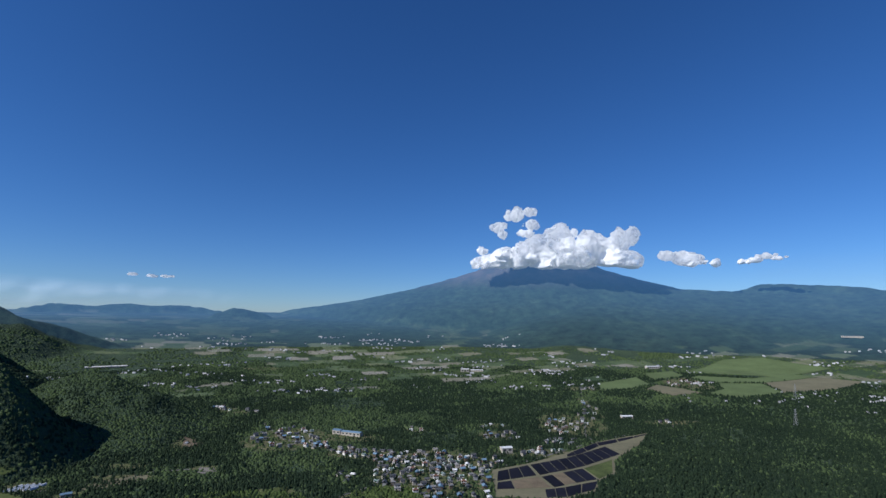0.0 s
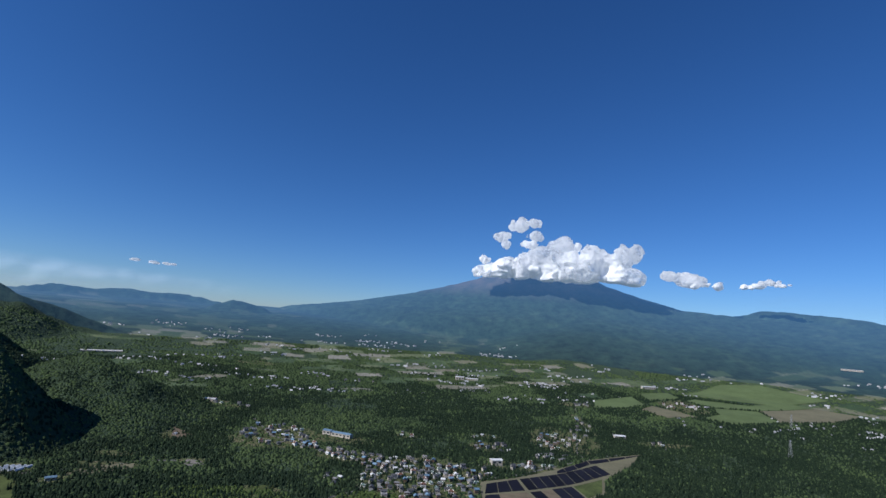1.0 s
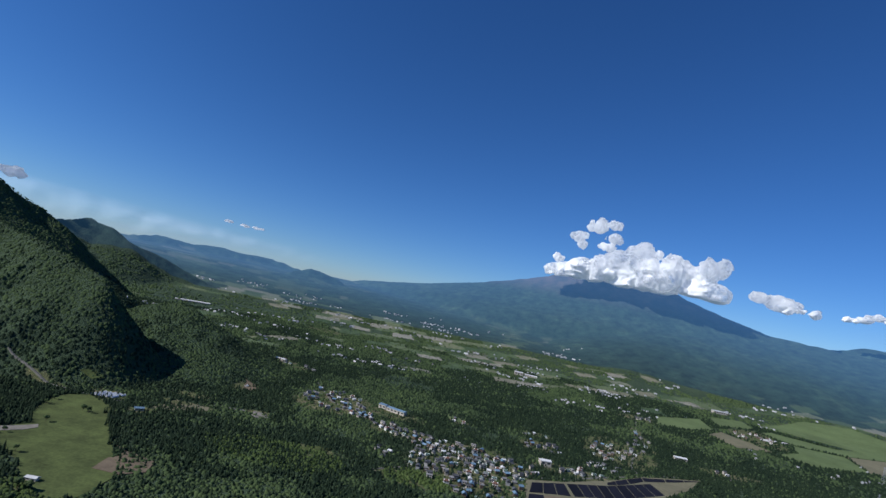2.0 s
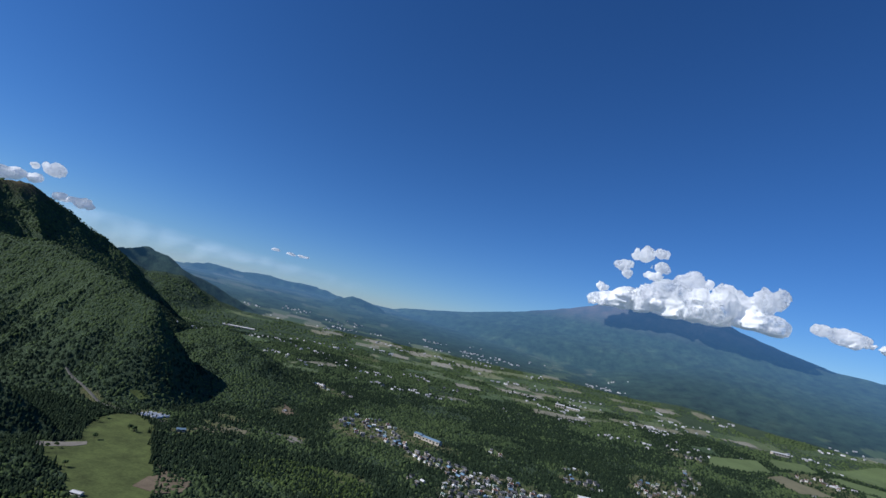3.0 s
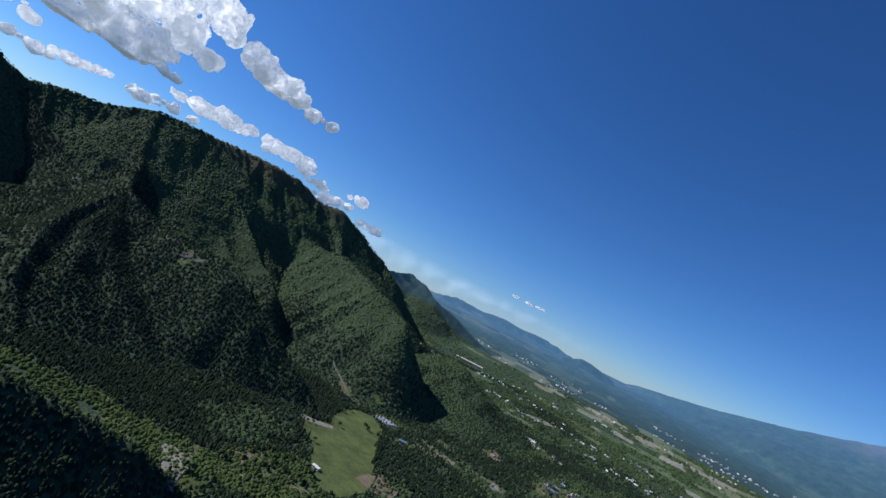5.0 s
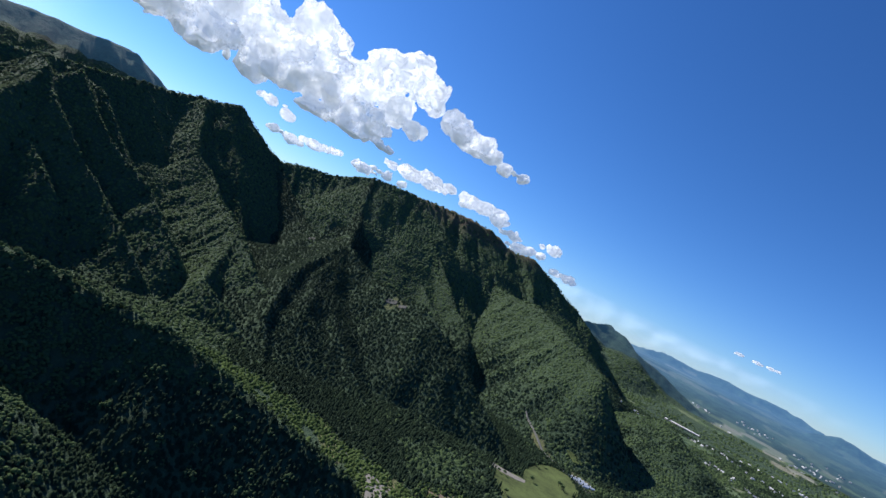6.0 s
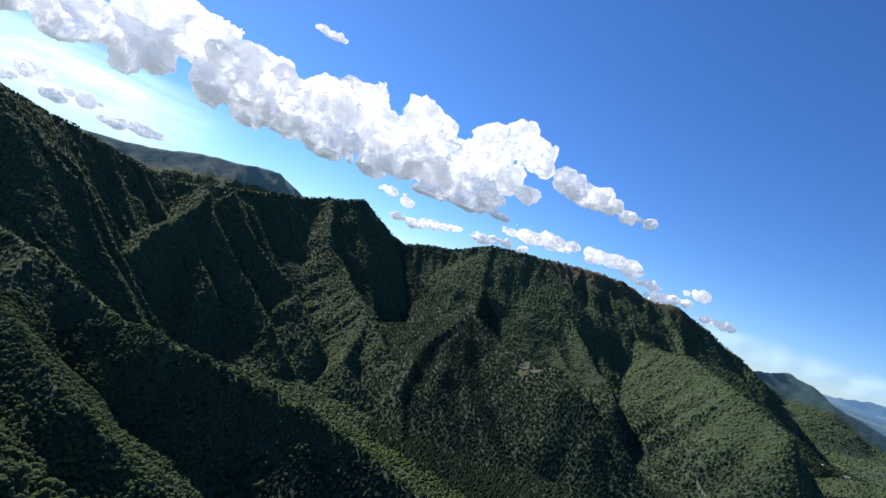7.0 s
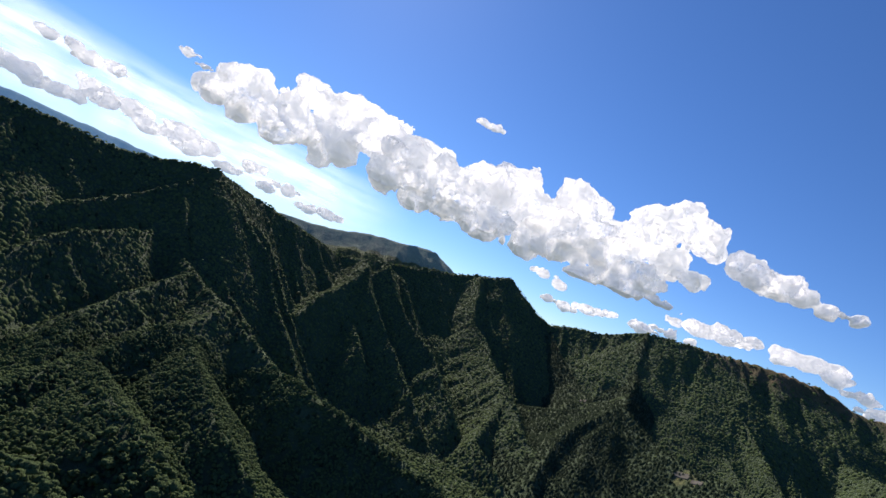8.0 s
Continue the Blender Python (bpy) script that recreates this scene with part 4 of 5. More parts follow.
def house(kind):
    """One house at the origin with its parts."""
    rng = random.Random(kind)
    w, d = rng.uniform(6.5, 9.5), rng.uniform(5, 6.5)
    floors = rng.choice((1, 2, 2))
    h = 2.8 * floors
    rise = rng.uniform(1.4, 2.4)
    wall, roof = M_WALL[kind % 4], M_ROOF[(0, 4, 1, 2, 1, 3, 1, 0, 0, 5)[kind % 10]]
    ob = new("house")
    part("wall", walls("wall", w, d, h, rise * 0.9, wall), ob)
    part("roof", gable("roof", w, d, h - 0.05, rise, 0.7, roof, rng.choice((0, 0, 0.8))), ob)
    for f in range(floors):
        for side in (-1, 1):
            for k in (-1, 1):
                part("window", boxes("window", [((k * w * 0.25, side * (d / 2 + 0.02), 1.6 + 3 * f), (2.2, 0.1, 1.3))], M_PANE), ob)
    part("door", boxes("door", [((0, -d / 2 - 0.03, 1.0), (1.1, 0.1, 2.0))], M_DOOR), ob)
    if floors == 2:
        part("porch_roof", gable("porch_roof", w * 0.5, 2.4, 2.9, 0.5, 0.2, roof, 0), ob, m=pose(0, -d / 2 - 0.9, 0))
    return ob


HOUSE_KINDS = [house(k) for k in range(10)]
HOUSE_WORDS = ("grey-roofed cream", "pale metal-roofed white", "dark slate-roofed grey", "blue-roofed brown wooden", "slate-roofed cream", "rust-red-roofed white", "slate-roofed grey", "grey-roofed brown wooden", "grey-roofed cream", "green-roofed white")
for ob, words in zip(HOUSE_KINDS, HOUSE_WORDS):
    tagged(ob, words + " village house with a pitched roof", "house", "village houses")


def village(spots, rng):
    placed = []
    first = set()
    for cx, cy, hx, hy, turn, count, kinds in spots:
        made = tries = 0
        while made < count and tries < count * 30:
            tries += 1
            u, v = rng.uniform(-1, 1), rng.uniform(-1, 1)
            if u * u + v * v > 1:
                continue
            c, s = math.cos(radians(turn)), math.sin(radians(turn))
            x, y = cx + u * hx * c - v * hy * s, cy + u * hx * s + v * hy * c
            if any((x - p) ** 2 + (y - q) ** 2 < 12.2 ** 2 for p, q in placed) or inside(TERRACE, x, y):
                continue
            placed.append((x, y))
            made += 1
            k = rng.choice(kinds)
            m = pose(x, y, float(height([x], [y])[0]) + 0.4, 0, 0, turn + rng.choice((0, 90, 180)) + rng.uniform(-9, 9))
            if k not in first:
                first.add(k)
                HOUSE_KINDS[k].matrix_basis = m
            else:
                copy_thing(HOUSE_KINDS[k], m)


ALL = list(range(10))
village([(-345, 1150, 70, 95, 28, 34, ALL), (-270, 1090, 60, 20, -32, 10, ALL), (-200, 1050, 60, 22, -32, 10, ALL), (-120, 1005, 70, 32, -32, 18, ALL), (-30, 960, 90, 60, 20, 39, ALL), (60, 960, 60, 60, 20, 20, ALL), (-10, 860, 100, 60, 10, 38, ALL), (20, 800, 70, 40, 10, 15, ALL), (-120, 880, 60, 40, -20, 10, ALL), (-60, 1050, 70, 26, -10, 8, ALL),
         (140, 1195, 46, 40, 20, 11, ALL), (320, 1290, 62, 90, -20, 24, ALL), (270, 1150, 56, 30, 30, 11, ALL), (200, 1050, 70, 16, 30, 10, ALL), (490, 1750, 48, 22, 10, 5, (1, 4, 6)), (-598, 1393, 36, 14, -20, 5, ALL), (-500, 1380, 40, 14, -10, 4, ALL), (860, 1810, 60, 85, -30, 12, (5, 7)), (590, 1322, 40, 8, 15, 3, (1, 4)), (-55, 1248, 22, 18, 0, 3, ALL), (125, 1285, 30, 14, 10, 4, ALL), (430, 1470, 16, 90, 0, 6, ALL), (400, 1390, 30, 50, 0, 5, ALL), (-330, 1900, 120, 30, 8, 7, (1, 4, 6)), (-535, 1085, 8, 8, 0, 1, (1,))], random.Random(11))


# ---- larger buildings ----
def hall(name, x, y, w, d, h, turn, roof, label, category, rise=2.0):
    ob = tagged(new(name), label, category)
    part("wall", walls("wall", w, d, h, rise * 0.9, M_WALL[0]), ob)
    part("roof", gable("roof", w, d, h - 0.05, rise, 0.6, roof), ob)
    n = max(2, int(w / 9))
    for k in range(n):
        for side in (-1, 1):
            part("window", boxes("window", [(((k + 0.5) / n * w - w / 2, side * (d / 2 + 0.03), h * 0.55), (w / n * 0.55, 0.12, h * 0.35))], M_PANE), ob)
    ob.matrix_basis = pose(x, y, float(height([x], [y])[0]) + 0.5, 0, 0, turn)
    return ob


hall("school_building", -208, 1186, 58, 14, 8, -20, M_ROOF[2], "long school building with blue metal roofs", "building")
hall("school_hall", -238, 1196, 20, 16, 9, -20, M_ROOF[2], "blue-roofed school hall at the edge of the village", "building")
hall("hotel", 98, 2142, 34, 16, 12, 5, M_ROOF[4], "white hotel block standing in the woods", "building")
hall("hotel_wing", 150, 2156, 52, 12, 6, -8, M_ROOF[4], "low pale hotel wing in the woods", "building")
hall("warehouse", 918, 2215, 60, 18, 9, 10, M_ROOF[4], "pale warehouse among trees", "building")
hall("factory", 2150, 2640, 90, 44, 6, -35, M_ROOF[4], "large white factory on the far plain", "building", 0.8)
hall("village_hall", 132, 1048, 22, 14, 9, 15, M_ROOF[4], "white village hall beside a gravel yard", "building")
hall("roadside_shop", 492, 1366, 30, 12, 5, 5, M_ROOF[4], "white roadside building among trees", "building")
hall("lodge", -600, 1396, 26, 10, 6, -15, M_ROOF[4], "white lodge in a forest clearing", "building")
hall("plant_nursery", -1338, 2030, 140, 44, 4, 33, M_ROOF[4], "long white plant nursery on the far plain", "building", 0.8)
hall("cottage", -562, 790, 14, 9, 4, 40, M_ROOF[2], "blue-roofed cottage at the forest edge", "house", 1.6)
hall("field_shed", -458, 505, 12, 6, 3.5, 10, M_ROOF[4], "white shed beside the pasture", "shed", 1.2)

M_FILM = plain("greenhouse_film", (0.55, 0.58, 0.62), 0.3, 0.6, 0.1)
M_HOOP = plain("galvanised_hoop", (0.4, 0.41, 0.42), 0.4, 1.0, 0.1)


def greenhouse(length, width, tall):
    """A hoop house: a vaulted film cover, end walls and ribs."""
    ob = new("greenhouse")
    n = 9
    arc = [(width / 2 * math.cos(math.pi * k / (n - 1)), tall * math.sin(math.pi * k / (n - 1))) for k in range(n)]
    v = [(sx * length / 2, y, z) for sx in (-1, 1) for y, z in arc]
    me = bpy.data.meshes.new("cover")
    me.from_pydata(v, [], [(k, k + 1, n + k + 1, n + k) for k in range(n - 1)])
    me.materials.append(M_FILM)
    part("cover", me, ob)
    for sx in (0, 1):
        me = bpy.data.meshes.new("end_wall")
        me.from_pydata([(p[0] * 0.998, p[1], p[2]) for p in v[sx * n:sx * n + n]], [], [tuple(range(n))])
        me.materials.append(M_FILM)
        part("end_wall", me, ob)
    for k in range(7):
        x = (k / 6 - 0.5) * length
        hoop = [((x, (y0 + y1) / 2, (z0 + z1) / 2 + 0.05), (0.3, abs(y1 - y0) + 0.25, abs(z1 - z0) + 0.15)) for (y0, z0), (y1, z1) in zip(arc, arc[1:])]
        part("hoop", boxes("hoop", hoop, M_HOOP), ob)
    return tagged(ob, "silver plastic-covered hoop greenhouse at the forest edge", "greenhouse", "greenhouses")


first = greenhouse(29, 5.0, 2.8)
for k in range(5):
    x, y = -664 + k * 7.6, 816 + k * 2.5
    m = pose(x, y, float(height([x, x, x], [y - 13, y, y + 13]).max()) + 0.2, 0, 0, 82)
    if k:
        copy_thing(first, m)
    else:
        first.matrix_basis = m


M_FAR_ROOF = plain("far_roof", (0.42, 0.42, 0.43), 0.7, 0.012, 0.45)


def far_buildings():
    """Small pale roofs scattered in clusters over the far plain."""
    rng = np.random.default_rng(9)
    v, f = [], []
    for _ in range(120):
        az, r = radians(rng.uniform(-44, 48)), rng.uniform(1700, 3300)
        cx, cy = math.sin(az) * r, math.cos(az) * r
        if relief(np.array([cx]), np.array([cy]))[0] > 14:
            continue
        for _ in range(rng.integers(3, 13)):
            x, y = cx + rng.normal(0, 50), cy + rng.normal(0, 22)
            if any(inside(poly, np.array(x), np.array(y)) for poly in FIELDS):
                continue
            w, d, h, t = rng.uniform(5, 10) * rng.choice((1, 1, 1, 2.2)), rng.uniform(5, 8), rng.uniform(2, 3.5), rng.uniform(0, math.pi)
            z = float(height([x], [y])[0])
            c, s = math.cos(t) / 2, math.sin(t) / 2
            b = len(v)
            for zz in (z - 2, z + h):
                v += [(x + w * p * c - d * q * s, y + w * p * s + d * q * c, zz) for p, q in ((-1, -1), (1, -1), (1, 1), (-1, 1))]
            v += [(x - w * c, y - w * s, z + h + 2.5), (x + w * c, y + w * s, z + h + 2.5)]
            f += [(b, b + 1, b + 5, b + 4), (b + 2, b + 3, b + 7, b + 6), (b + 4, b + 5, b + 9, b + 8), (b + 6, b + 7, b + 8, b + 9), (b + 1, b + 2, b + 6, b + 5), (b + 3, b, b + 4, b + 7)]
    me = bpy.data.meshes.new("far_buildings")
    me.from_pydata(v, [], f)
    me.materials.append(M_FAR_ROOF)
    tagged(new("far_buildings", me), "clusters of pale farm and town buildings far across the plain", "buildings", kind="stuff")


far_buildings()


# ---- power line ----
M_STEEL = plain("galvanised_steel", (0.3, 0.31, 0.32), 0.5, 0.8, 0.15)


def pylon(tall):
    """A lattice mast: four tapering legs, cross braces and three pairs of arms."""
    ob = tagged(new("pylon"), "grey steel lattice power pylon rising from the forest", "pylon", "power pylons")
    def beam(name, a, b, thick):
        d = Vector(b) - Vector(a)
        bm = bmesh.new()
        bmesh.ops.create_cube(bm, size=1, matrix=Matrix.Translation((Vector(a) + Vector(b)) / 2) @ d.to_track_quat("Z", "Y").to_matrix().to_4x4() @ Matrix.Diagonal((thick, thick, d.length, 1)))
        me = bpy.data.meshes.new(name)
        bm.to_mesh(me)
        bm.free()
        me.materials.append(M_STEEL)
        part(name, me, ob)
    foot = tall * 0.09
    for sx in (-1, 1):
        for sy in (-1, 1):
            beam("leg", (sx * foot, sy * foot, -1), (sx * 0.6, sy * 0.6, tall), 0.35)
    for k in range(5):
        w0, w1 = [foot + (0.6 - foot) * (q / 5) for q in (k, k + 1)]
        z0, z1 = tall * k / 5, tall * (k + 1) / 5
        for sy in (-1, 1):
            beam("brace", (-w0, sy * w0, z0), (w1, sy * w1, z1), 0.2)
    for z, w in ((0.72, 7), (0.84, 6), (0.95, 5)):
        beam("arm", (-w, 0, tall * z), (w, 0, tall * z), 0.3)
    return ob


first = pylon(42)
for k, (x, y, turn) in enumerate(((870, 1263, 20), (1080, 1560, 20))):
    m = pose(x, y, float(height([x], [y])[0]), 0, 0, turn)
    if k:
        copy_thing(first, m)
    else:
        first.matrix_basis = m


# ---- clouds ----
def cloud_material():
    """White droplets that pass light on; ragged and thin at the fringe. Sky, kilometres away."""
    m, n, l, b = shader("cloud", 1.0)
    n.remove(b)
    diff, trans, clear, glow = n.new("ShaderNodeBsdfDiffuse"), n.new("ShaderNodeBsdfTranslucent"), n.new("ShaderNodeBsdfTransparent"), n.new("ShaderNodeEmission")
    mix, thin, add = n.new("ShaderNodeMixShader"), n.new("ShaderNodeMixShader"), n.new("ShaderNodeAddShader")
    c = ramp(n, l, noise_tex(n, l, 0.02, 5), [(0.3, (0.82, 0.83, 0.85)), (0.7, (0.88, 0.88, 0.88))])
    l.new(c, diff.inputs[0])
    l.new(c, trans.inputs[0])
    puff = n.new("ShaderNodeBump")
    puff.inputs["Strength"].default_value, puff.inputs["Distance"].default_value = 0.12, 20.0
    l.new(noise_tex(n, l, 0.022, 4, 0.5), puff.inputs["Height"])
    l.new(puff.outputs[0], diff.inputs["Normal"])
    # even emission stands in for light scattered inside the cloud, lifts its shaded sides
    glow.inputs[0].default_value, glow.inputs[1].default_value = (0.85, 0.92, 1.0, 1), 0.06
    mix.inputs[0].default_value = 0.45
    l.new(diff.outputs[0], mix.inputs[1])
    l.new(trans.outputs[0], mix.inputs[2])
    l.new(mix.outputs[0], add.inputs[0])
    l.new(glow.outputs[0], add.inputs[1])
    a = n.new("ShaderNodeAttribute")
    a.attribute_name = "fringe"
    ragged = n.new("ShaderNodeMath")
    ragged.operation = "MULTIPLY"
    l.new(ramp(n, l, a.outputs["Fac"], [(0.3, (0, 0, 0)), (0.95, (1, 1, 1))]), ragged.inputs[0])
    a = n.new("ShaderNodeAttribute")
    a.attribute_name = "thin"
    l.new(ramp(n, l, a.outputs["Fac"], [(0.0, (0.06, 0.06, 0.06)), (0.75, (0.85, 0.85, 0.85))]), mix.inputs[0])
    l.new(ramp(n, l, noise_tex(n, l, 0.03, 8, 0.72), [(0.4, (0, 0, 0)), (0.62, (1, 1, 1))]), ragged.inputs[1])
    l.new(ragged.outputs[0], thin.inputs[0])
    l.new(add.outputs[0], thin.inputs[1])
    l.new(clear.outputs[0], thin.inputs[2])
    l.new(thin.outputs[0], n["Material Output"].inputs[0])
    return m


M_CLOUD = cloud_material()


def lattice3(i, j, k, seed):
    h = (i * 374761393 + j * 668265263 + k * 1274126177 + seed * 144269) & 0x7FFFFFFF
    h = ((h ^ (h >> 13)) * 1103515245) & 0x7FFFFFFF
    return ((h ^ (h >> 15)) & 0xFFFF).astype(np.float32) / 65535.0


def noise3(p, seed):
    q = np.floor(p)
    w = (p - q).astype(np.float32)
    w = w * w * (3 - 2 * w)
    i, j, k = q.astype(np.int64).T
    out = 0.0
    for a in (0, 1):
        for b in (0, 1):
            for c in (0, 1):
                g = np.abs(1 - a - w[:, 0]) * np.abs(1 - b - w[:, 1]) * np.abs(1 - c - w[:, 2])
                out = out + g * lattice3(i + a, j + b, k + c, seed)
    return out


def skin(field, origin, step):
    """The zero surface of a sampled field, as vertices and quads."""
    solid = field < 0
    n = np.array(field.shape)
    cells = np.zeros(n - 1, np.int8)
    for a in (0, 1):
        for b in (0, 1):
            for c in (0, 1):
                cells += solid[a:n[0] - 1 + a, b:n[1] - 1 + b, c:n[2] - 1 + c]
    I = np.argwhere((cells > 0) & (cells < 8))
    index = np.full(n - 1, -1, np.int32)
    index[tuple(I.T)] = np.arange(len(I))
    corner = {(a, b, c): field[I[:, 0] + a, I[:, 1] + b, I[:, 2] + c] for a in (0, 1) for b in (0, 1) for c in (0, 1)}
    total, count = np.zeros((len(I), 3)), np.zeros(len(I))
    for p in corner:
        for axis in range(3):
            if p[axis] == 0:
                q = tuple(1 if m == axis else p[m] for m in range(3))
                va, vb = corner[p], corner[q]
                cut = (va < 0) != (vb < 0)
                t = np.where(cut, va / np.where(cut, va - vb, 1), 0)
                at = np.array(p, float) + t[:, None] * (np.arange(3) == axis)
                total += np.where(cut[:, None], at, 0)
                count += cut
    verts = origin + (I + total / count[:, None]) * step
    faces = []
    for axis in range(3):
        u, v = (axis + 1) % 3, (axis + 2) % 3
        low = [slice(1, -1)] * 3
        low[axis] = slice(0, -1)
        high = list(low)
        high[axis] = slice(1, None)
        a, b = solid[tuple(low)], solid[tuple(high)]
        E = np.argwhere(a != b)
        flip = a[tuple(E.T)]
        E = E + np.array([0 if m == axis else 1 for m in range(3)])
        du, dv = np.eye(3, dtype=int)[u], np.eye(3, dtype=int)[v]
        quad = np.stack([index[tuple((E - o).T)] for o in (du * 0, du, du + dv, dv)], 1)
        quad[flip] = quad[flip][:, ::-1]
        faces.append(quad)
    faces = np.concatenate(faces)
    return verts, faces[(faces >= 0).all(1)]


def cloud(lumps, distance, seed, label, step=7.5, flat=1.0, base=None):
    """A cumulus: a billowing skin round the given lumps (azimuth, elevation, size in degrees)."""
    rng = np.random.default_rng(seed)
    balls = []
    for az, el, size in lumps:
        a, e, r = radians(az), radians(el), 1.12 * distance * math.tan(radians(size))
        d = distance + rng.uniform(-0.6, 0.6) * r
        x, y, z = 20 + d * math.sin(a), 20 + d * math.cos(a), 272 + d * math.tan(e)
        balls.append((x, y, z, r * 0.82))
        for _ in range(5):
            across, up, q = rng.uniform(-1.25, 1.25) * r * flat, rng.uniform(-0.3, 0.75) * r / flat, rng.uniform(0.22, 0.5) * r
            deep = rng.uniform(-0.8, 0.8) * r
            balls.append((x + across * math.cos(a) + deep * math.sin(a), y - across * math.sin(a) + deep * math.cos(a), z + up * (1 - 0.5 * abs(across) / (r * flat)), q))
    balls = np.array(balls)
    grow = min(70.0, balls[:, 3].max() * 0.9)
    lo, hi = (balls[:, :3] - balls[:, 3:] - grow - 2 * step).min(0), (balls[:, :3] + balls[:, 3:] + grow + 2 * step).max(0)
    axes = [np.arange(a, b, step, dtype=np.float32) for a, b in zip(lo, hi)]
    shape = tuple(len(a) for a in axes)
    field = np.full(shape, 1e3, np.float32)
    for x, y, z, r in balls:
        pad = r + grow + 2 * step
        sl = tuple(slice(max(0, int((c - pad - a[0]) / step)), int((c + pad - a[0]) / step) + 2) for c, a in zip((x, y, z), axes))
        dx, dy, dz = axes[0][sl[0]][:, None, None] - x, axes[1][sl[1]][None, :, None] - y, axes[2][sl[2]][None, None, :] - z
        dz = flat * np.where(dz < 0, dz * 1.12, dz)
        d = np.sqrt(dx * dx + dy * dy + dz * dz) - r
        old = field[sl]
        k = r * 0.35
        h = np.clip(0.5 + 0.5 * (old - d) / k, 0, 1)
        field[sl] = np.where(old > 900, d, old + (d - old) * h - k * h * (1 - h))
    near = np.argwhere(np.abs(field) < grow)
    p = lo + near * step
    warp = (noise3(p / 90, seed + 50) - 0.5) * 60
    p = p + np.stack([warp, -warp, warp * 0.5], 1)
    bil, amp, size = 0.0, grow * 0.9, grow * 2.4
    for octave in range(5):
        bil = bil + amp * (0.42 - np.abs(2 * noise3(p / size, seed * 7 + octave) - 1) * 1.0)
        amp, size = amp * 0.57, size * 0.5
    field[tuple(near.T)] -= bil.astype(np.float32)
    if base is not None:
        # a level base, a little uneven
        gx, gy = np.meshgrid(axes[0], axes[1], indexing="ij")
        floor_z = base + 46 * (fbm(gx / 130, gy / 130, 4, seed) - 0.5)
        field = np.maximum(field, (floor_z[:, :, None] - axes[2][None, None, :]).astype(np.float32))
    v, f = skin(field, lo, step)
    me = mesh_of("cloud", v, f, M_CLOUD)
    core = np.full(len(v), 1e3)
    for x, y, z, r in balls:
        core = np.minimum(core, (np.linalg.norm(v - (x, y, z), axis=1) - r) / (0.7 * grow))
    a = me.attributes.new("fringe", "FLOAT", "POINT")
    a.data.foreach_set("value", np.asarray(np.clip(core, 0, 1), np.float32))
    # the deep lower part lets little light through, the shallow top much
    level = v[:, 2].min() if base is None else base
    up = smooth(0, 0.75 * (v[:, 2].max() - level), v[:, 2] - level + 60 * (noise3(v / 140, seed + 80) - 0.5))
    a = me.attributes.new("thin", "FLOAT", "POINT")
    a.data.foreach_set("value", np.asarray(np.clip(core, 0, 1) * 0.45 + up * 0.6, np.float32))
    return tagged(new("cloud", me), label, "cloud", "clouds")


cloud([(5.0, 5.9, 0.9), (6.6, 6.4, 1.3), (8.9, 6.7, 1.5), (10.8, 7.2, 1.7), (13.0, 8.1, 1.9), (13.9, 6.8, 1.6), (16.1, 7.7, 1.8), (17.9, 7.4, 1.6), (19.5, 8.5, 0.9), (20.6, 9.0, 0.6), (18.7, 6.3, 1.1), (20.5, 5.9, 0.8), (11.4, 5.9, 1.0), (15.7, 6.0, 1.0), (13.6, 9.4, 0.9)], 3850, 1, "white billowing cloud wrapped round the volcano summit", base=648)
cloud([(8.3, 11.6, 0.8), (9.6, 11.9, 0.5), (7.4, 11.5, 0.5), (9.7, 10.5, 0.5), (9.5, 9.6, 0.5), (6.2, 10.3, 0.5), (6.6, 9.4, 0.4), (4.3, 7.5, 0.3)], 3850, 2, "ragged white cloud puffs above the summit")
cloud([(24.4, 6.6, 0.5), (25.8, 6.5, 0.8), (26.6, 6.1, 0.8), (27.8, 5.8, 0.5), (28.7, 5.7, 0.3)], 4200, 3, "small white cumulus beside the volcano", 6.0, 1.3)
cloud([(31.1, 5.7, 0.3), (32.3, 5.9, 0.4), (33.2, 6.2, 0.4), (34.3, 5.9, 0.3)], 4200, 4, "thin stretched white cloud low in the sky", 6.0, 1.5)
cloud([(-29.6, 3.7, 0.3), (-30.7, 3.7, 0.2), (-32.4, 3.8, 0.2)], 4300, 5, "tiny white cloud over far hills", 6.0, 1.6)
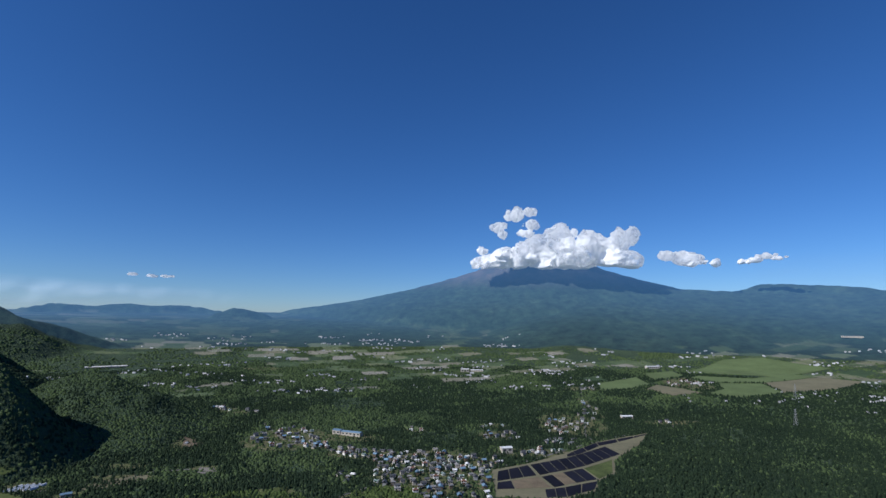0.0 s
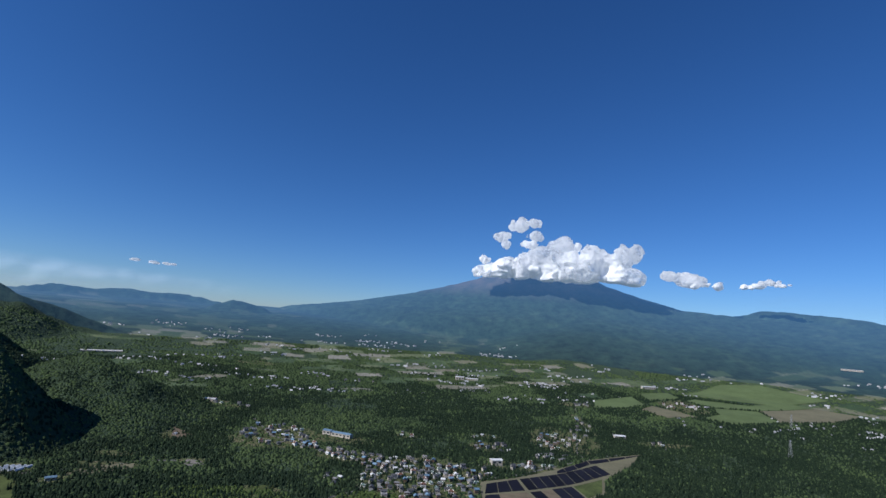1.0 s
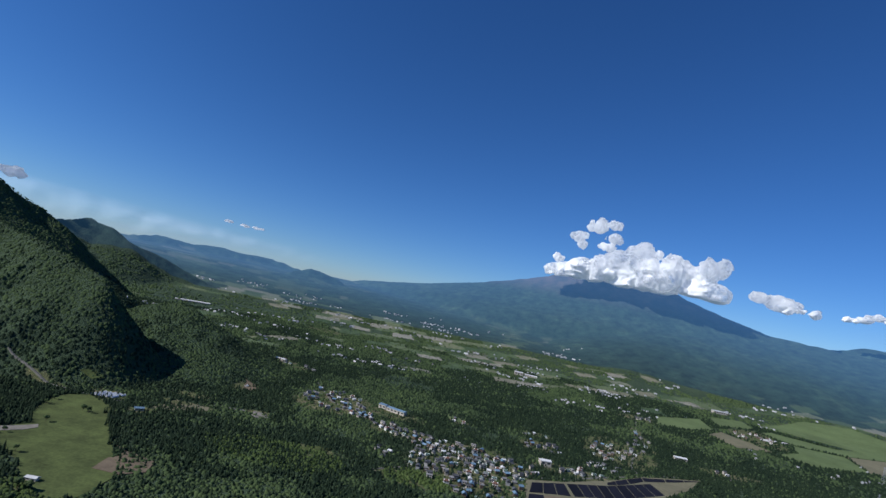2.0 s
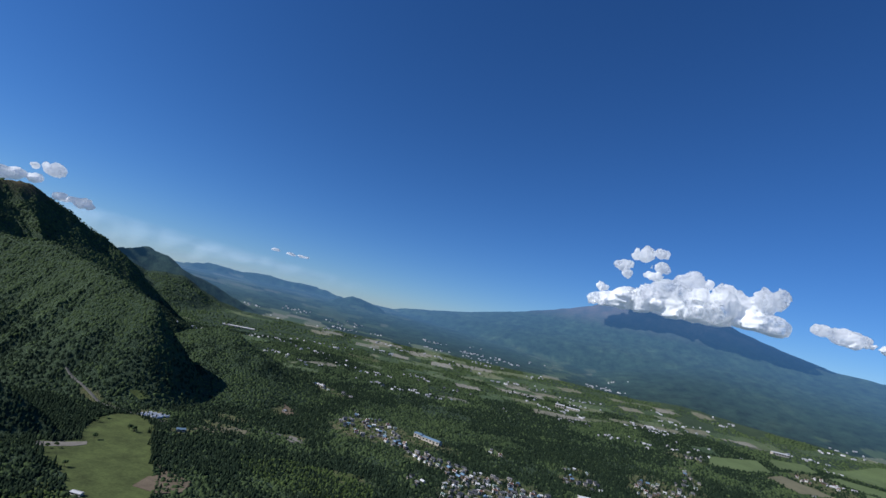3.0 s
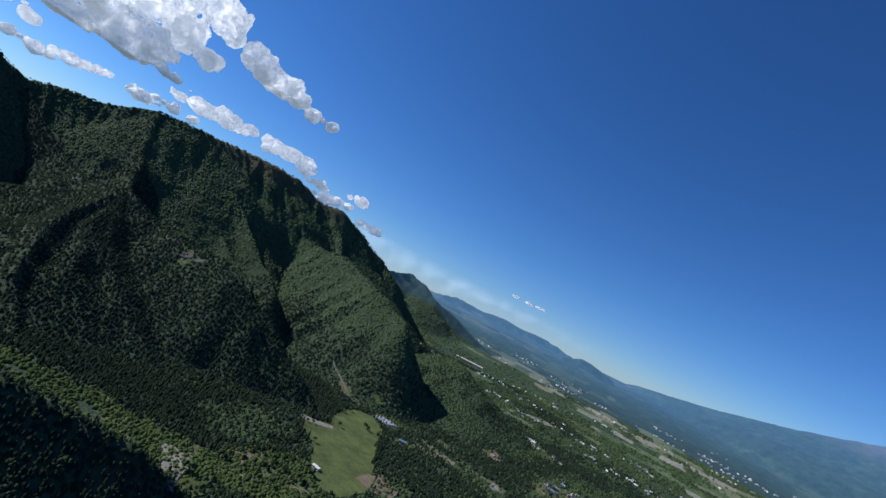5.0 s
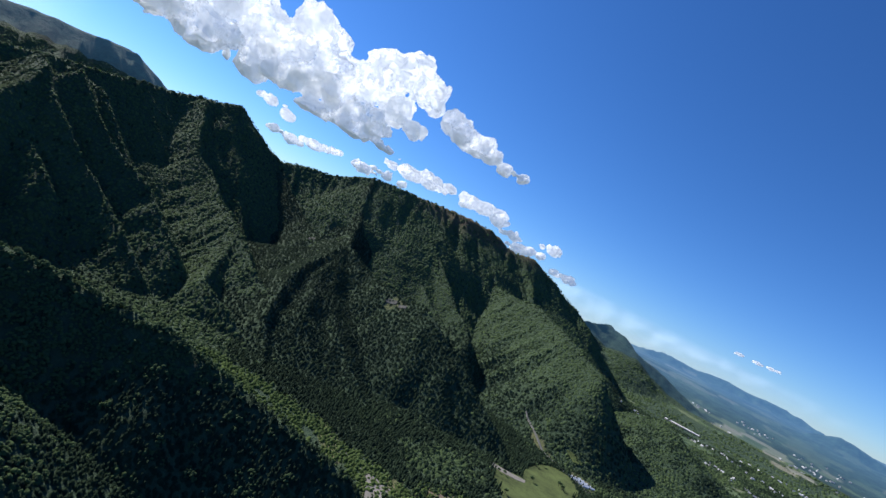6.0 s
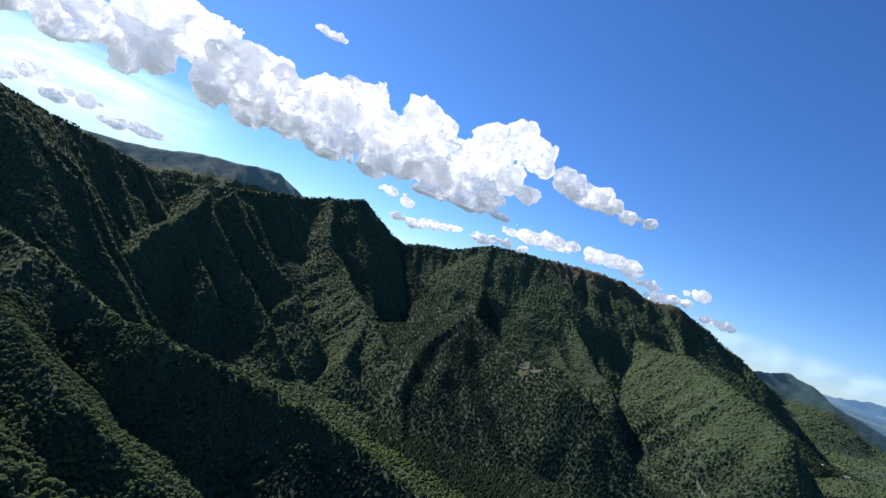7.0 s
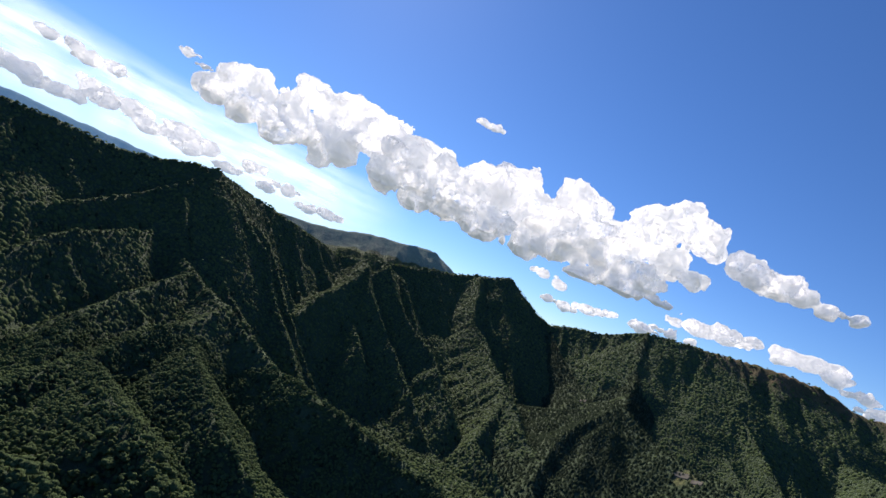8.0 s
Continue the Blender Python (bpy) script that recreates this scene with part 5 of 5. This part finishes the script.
cloud([(-127.3, 13.2, 1.4), (-125.5, 13.2, 1.6), (-123.1, 12.2, 1.3), (-128.1, 10.8, 0.8), (-120.7, 15.4, 1.3), (-117.7, 14.8, 1.8), (-115.2, 15.4, 1.8), (-113.3, 14.2, 2.5), (-114.9, 11.5, 1.9), (-110.5, 14.1, 2.5), (-107.3, 13.4, 2.9), (-109.0, 10.6, 1.9), (-104.4, 13.2, 2.6), (-102.1, 11.3, 2.9), (-99.1, 12.5, 2.6), (-97.2, 9.8, 2.3)]
      + [(-96.2, 14.3, 2.6), (-93.5, 12.6, 2.9), (-93.4, 16.0, 1.6), (-90.0, 12.4, 2.5), (-87.9, 10.5, 1.9), (-87.9, 15.8, 2.2), (-86.0, 12.5, 2.5), (-83.3, 12.1, 2.5), (-81.4, 10.2, 2.1), (-80.0, 8.0, 1.5)]
      + [(-78.1, 9.4, 1.5), (-75.8, 7.7, 0.9), (-74.2, 7.2, 0.5), (-80.7, 13.6, 1.8), (-78.4, 15.6, 2.1), (-76.4, 16.8, 1.7), (-74.5, 16.1, 1.6), (-72.5, 14.9, 1.0), (-76.2, 12.5, 1.8), (-73.6, 11.5, 0.9), (-129.2, 11.4, 1.4), (-126.3, 10.9, 1.6), (-122.2, 10.3, 1.5), (-119.0, 11.8, 1.8), (-121.5, 13.2, 1.5), (-117.0, 9.9, 1.2), (-105.0, 9.6, 1.5), (-92.0, 9.0, 1.6), (-84.5, 8.2, 1.2)], 3300, 6, "long heaped cumulus with grey base above the ridge", base=725)
cloud([(-70.0, 14.0, 1.1), (-68.2, 13.4, 1.3), (-66.2, 12.9, 1.2), (-64.2, 12.5, 0.8), (-62.0, 11.8, 0.6), (-59.9, 11.7, 0.4)], 3300, 7, "trailing white end of a long cumulus")
cloud([(-142.7, 8.7, 0.6), (-141.0, 8.7, 0.9), (-139.5, 8.3, 0.7), (-137.3, 8.5, 0.7)], 3900, 8, "sunlit white cloud near the sun", 6.0, 1.5)
cloud([(-132.8, 13.2, 0.6), (-131.1, 12.7, 0.4)], 3900, 9, "small bright cloud scrap near the sun", 6.0, 1.5)
cloud([(-99.8, 20.2, 0.6), (-101.2, 20.5, 0.4)], 3600, 10, "small white cloud scrap high above the ridge", 6.0, 1.5)
cloud([(-146.4, 5.6, 1.2), (-144.1, 5.0, 1.1), (-142.8, 4.8, 1.3), (-140.7, 4.7, 0.9), (-138.9, 6.2, 0.8), (-137.5, 5.5, 1.1), (-135.4, 5.8, 1.0), (-133.2, 5.0, 0.8), (-131.0, 5.8, 1.1), (-129.2, 4.6, 0.8), (-127.5, 5.4, 1.0), (-125.3, 4.4, 0.7), (-123.4, 5.4, 0.8), (-121.0, 4.2, 0.6), (-118.7, 4.8, 0.7), (-116.0, 3.8, 0.5), (-113.8, 4.0, 0.6)], 4400, 11, "low row of broken clouds behind the mountains", 6.0, 1.5)
cloud([(-85.0, 4.3, 0.68), (-82.6, 4.8, 0.81), (-80.6, 5.2, 0.54)], 4200, 12, "low streak of white cloud behind the ridge", 6.0, 1.5)
cloud([(-76.6, 5.0, 0.68), (-73.9, 5.3, 0.94), (-71.7, 6.8, 1.22), (-69.1, 6.9, 1.22), (-67.7, 7.0, 0.68)], 4200, 13, "low white cumulus just over the ridge line", 6.0, 1.5)
cloud([(-64.3, 6.8, 1.08), (-62.2, 6.8, 1.08), (-60.4, 6.2, 0.68), (-57.9, 5.5, 0.54)], 4200, 14, "low white cumulus beyond the ridge end", 6.0, 1.5)
cloud([(-55.6, 4.6, 0.68), (-52.9, 5.8, 0.81), (-56.9, 4.3, 0.68)], 4200, 15, "two small clouds low beyond the ridge", 6.0, 1.5)
cloud([(-50.7, 3.5, 0.68)], 4200, 16, "small cloud scrap low over the hills", 6.0, 1.5)
cloud([(-88.4, 7.0, 0.68), (-86.3, 6.3, 0.68), (-87.1, 4.5, 0.54)], 4200, 17, "broken cloud scraps below the long cumulus", 6.0, 1.5)


def cirrus():
    """A faint veil of high ice cloud low over the far hills, torn at its edges."""
    m, n, l, b = shader("cirrus", 1.0)
    n.remove(b)
    diff, clear, mix = n.new("ShaderNodeBsdfTranslucent"), n.new("ShaderNodeBsdfTransparent"), n.new("ShaderNodeMixShader")
    glow, add = n.new("ShaderNodeEmission"), n.new("ShaderNodeAddShader")
    diff.inputs[0].default_value = (0.55, 0.62, 0.72, 1)
    # added blue-white glow replaces sunlight scattered by the ice
    glow.inputs[0].default_value, glow.inputs[1].default_value = (0.7, 0.85, 1.0, 1), 0.28
    l.new(diff.outputs[0], add.inputs[0])
    l.new(glow.outputs[0], add.inputs[1])
    a = n.new("ShaderNodeAttribute")
    a.attribute_name = "body"
    k = n.new("ShaderNodeMath")
    k.operation = "MULTIPLY"
    l.new(a.outputs["Fac"], k.inputs[0])
    l.new(ramp(n, l, noise_tex(n, l, 0.0014, 6, 0.55, (1, 1, 7)), [(0.25, (0.15, 0.15, 0.15)), (0.65, (0.7, 0.7, 0.7))]), k.inputs[1])
    k.use_clamp = True
    l.new(k.outputs[0], mix.inputs[0])
    l.new(clear.outputs[0], mix.inputs[1])
    l.new(add.outputs[0], mix.inputs[2])
    l.new(mix.outputs[0], n["Material Output"].inputs[0])
    for az0, az1, low, high, high_end, dense, seed in ((-72, -20, -0.2, 4.6, 2.6, 0.42, 3), (30, 52, 2.0, 6.5, 6.5, 0.12, 4), (-158, -104, 2.0, 12.5, 9.5, 0.8, 5)):
        az, t = np.meshgrid(np.radians(np.linspace(az0, az1, 90)), np.linspace(0, 1, 14), indexing="ij")
        u = (az - az.min()) / (az.max() - az.min())
        el = np.radians(low + (high + (high_end - high) * u - low) * t)
        d = 4700 + 60 * np.sin(t * 3) + 120 * fbm(az * 40, t * 2, 3, seed)
        v = np.stack([d * np.sin(az), d * np.cos(az), 270 + d * np.tan(el)], -1).reshape(-1, 3)
        i, j = np.meshgrid(np.arange(89), np.arange(13), indexing="ij")
        f = np.stack([i * 14 + j, (i + 1) * 14 + j, (i + 1) * 14 + j + 1, i * 14 + j + 1], -1).reshape(-1, 4)
        me = mesh_of("cirrus_veil", v, f, m)
        body = dense * np.clip(1.3 * np.sin(math.pi * t) ** 1.3, 0, 1) * smooth(0, 0.2, u) * smooth(1, 0.75, u)
        at = me.attributes.new("body", "FLOAT", "POINT")
        at.data.foreach_set("value", body.ravel().astype(np.float32))
        tagged(new("cirrus_veil", me), "faint pale veil of high cloud over the horizon", "cloud", kind="stuff")


cirrus()
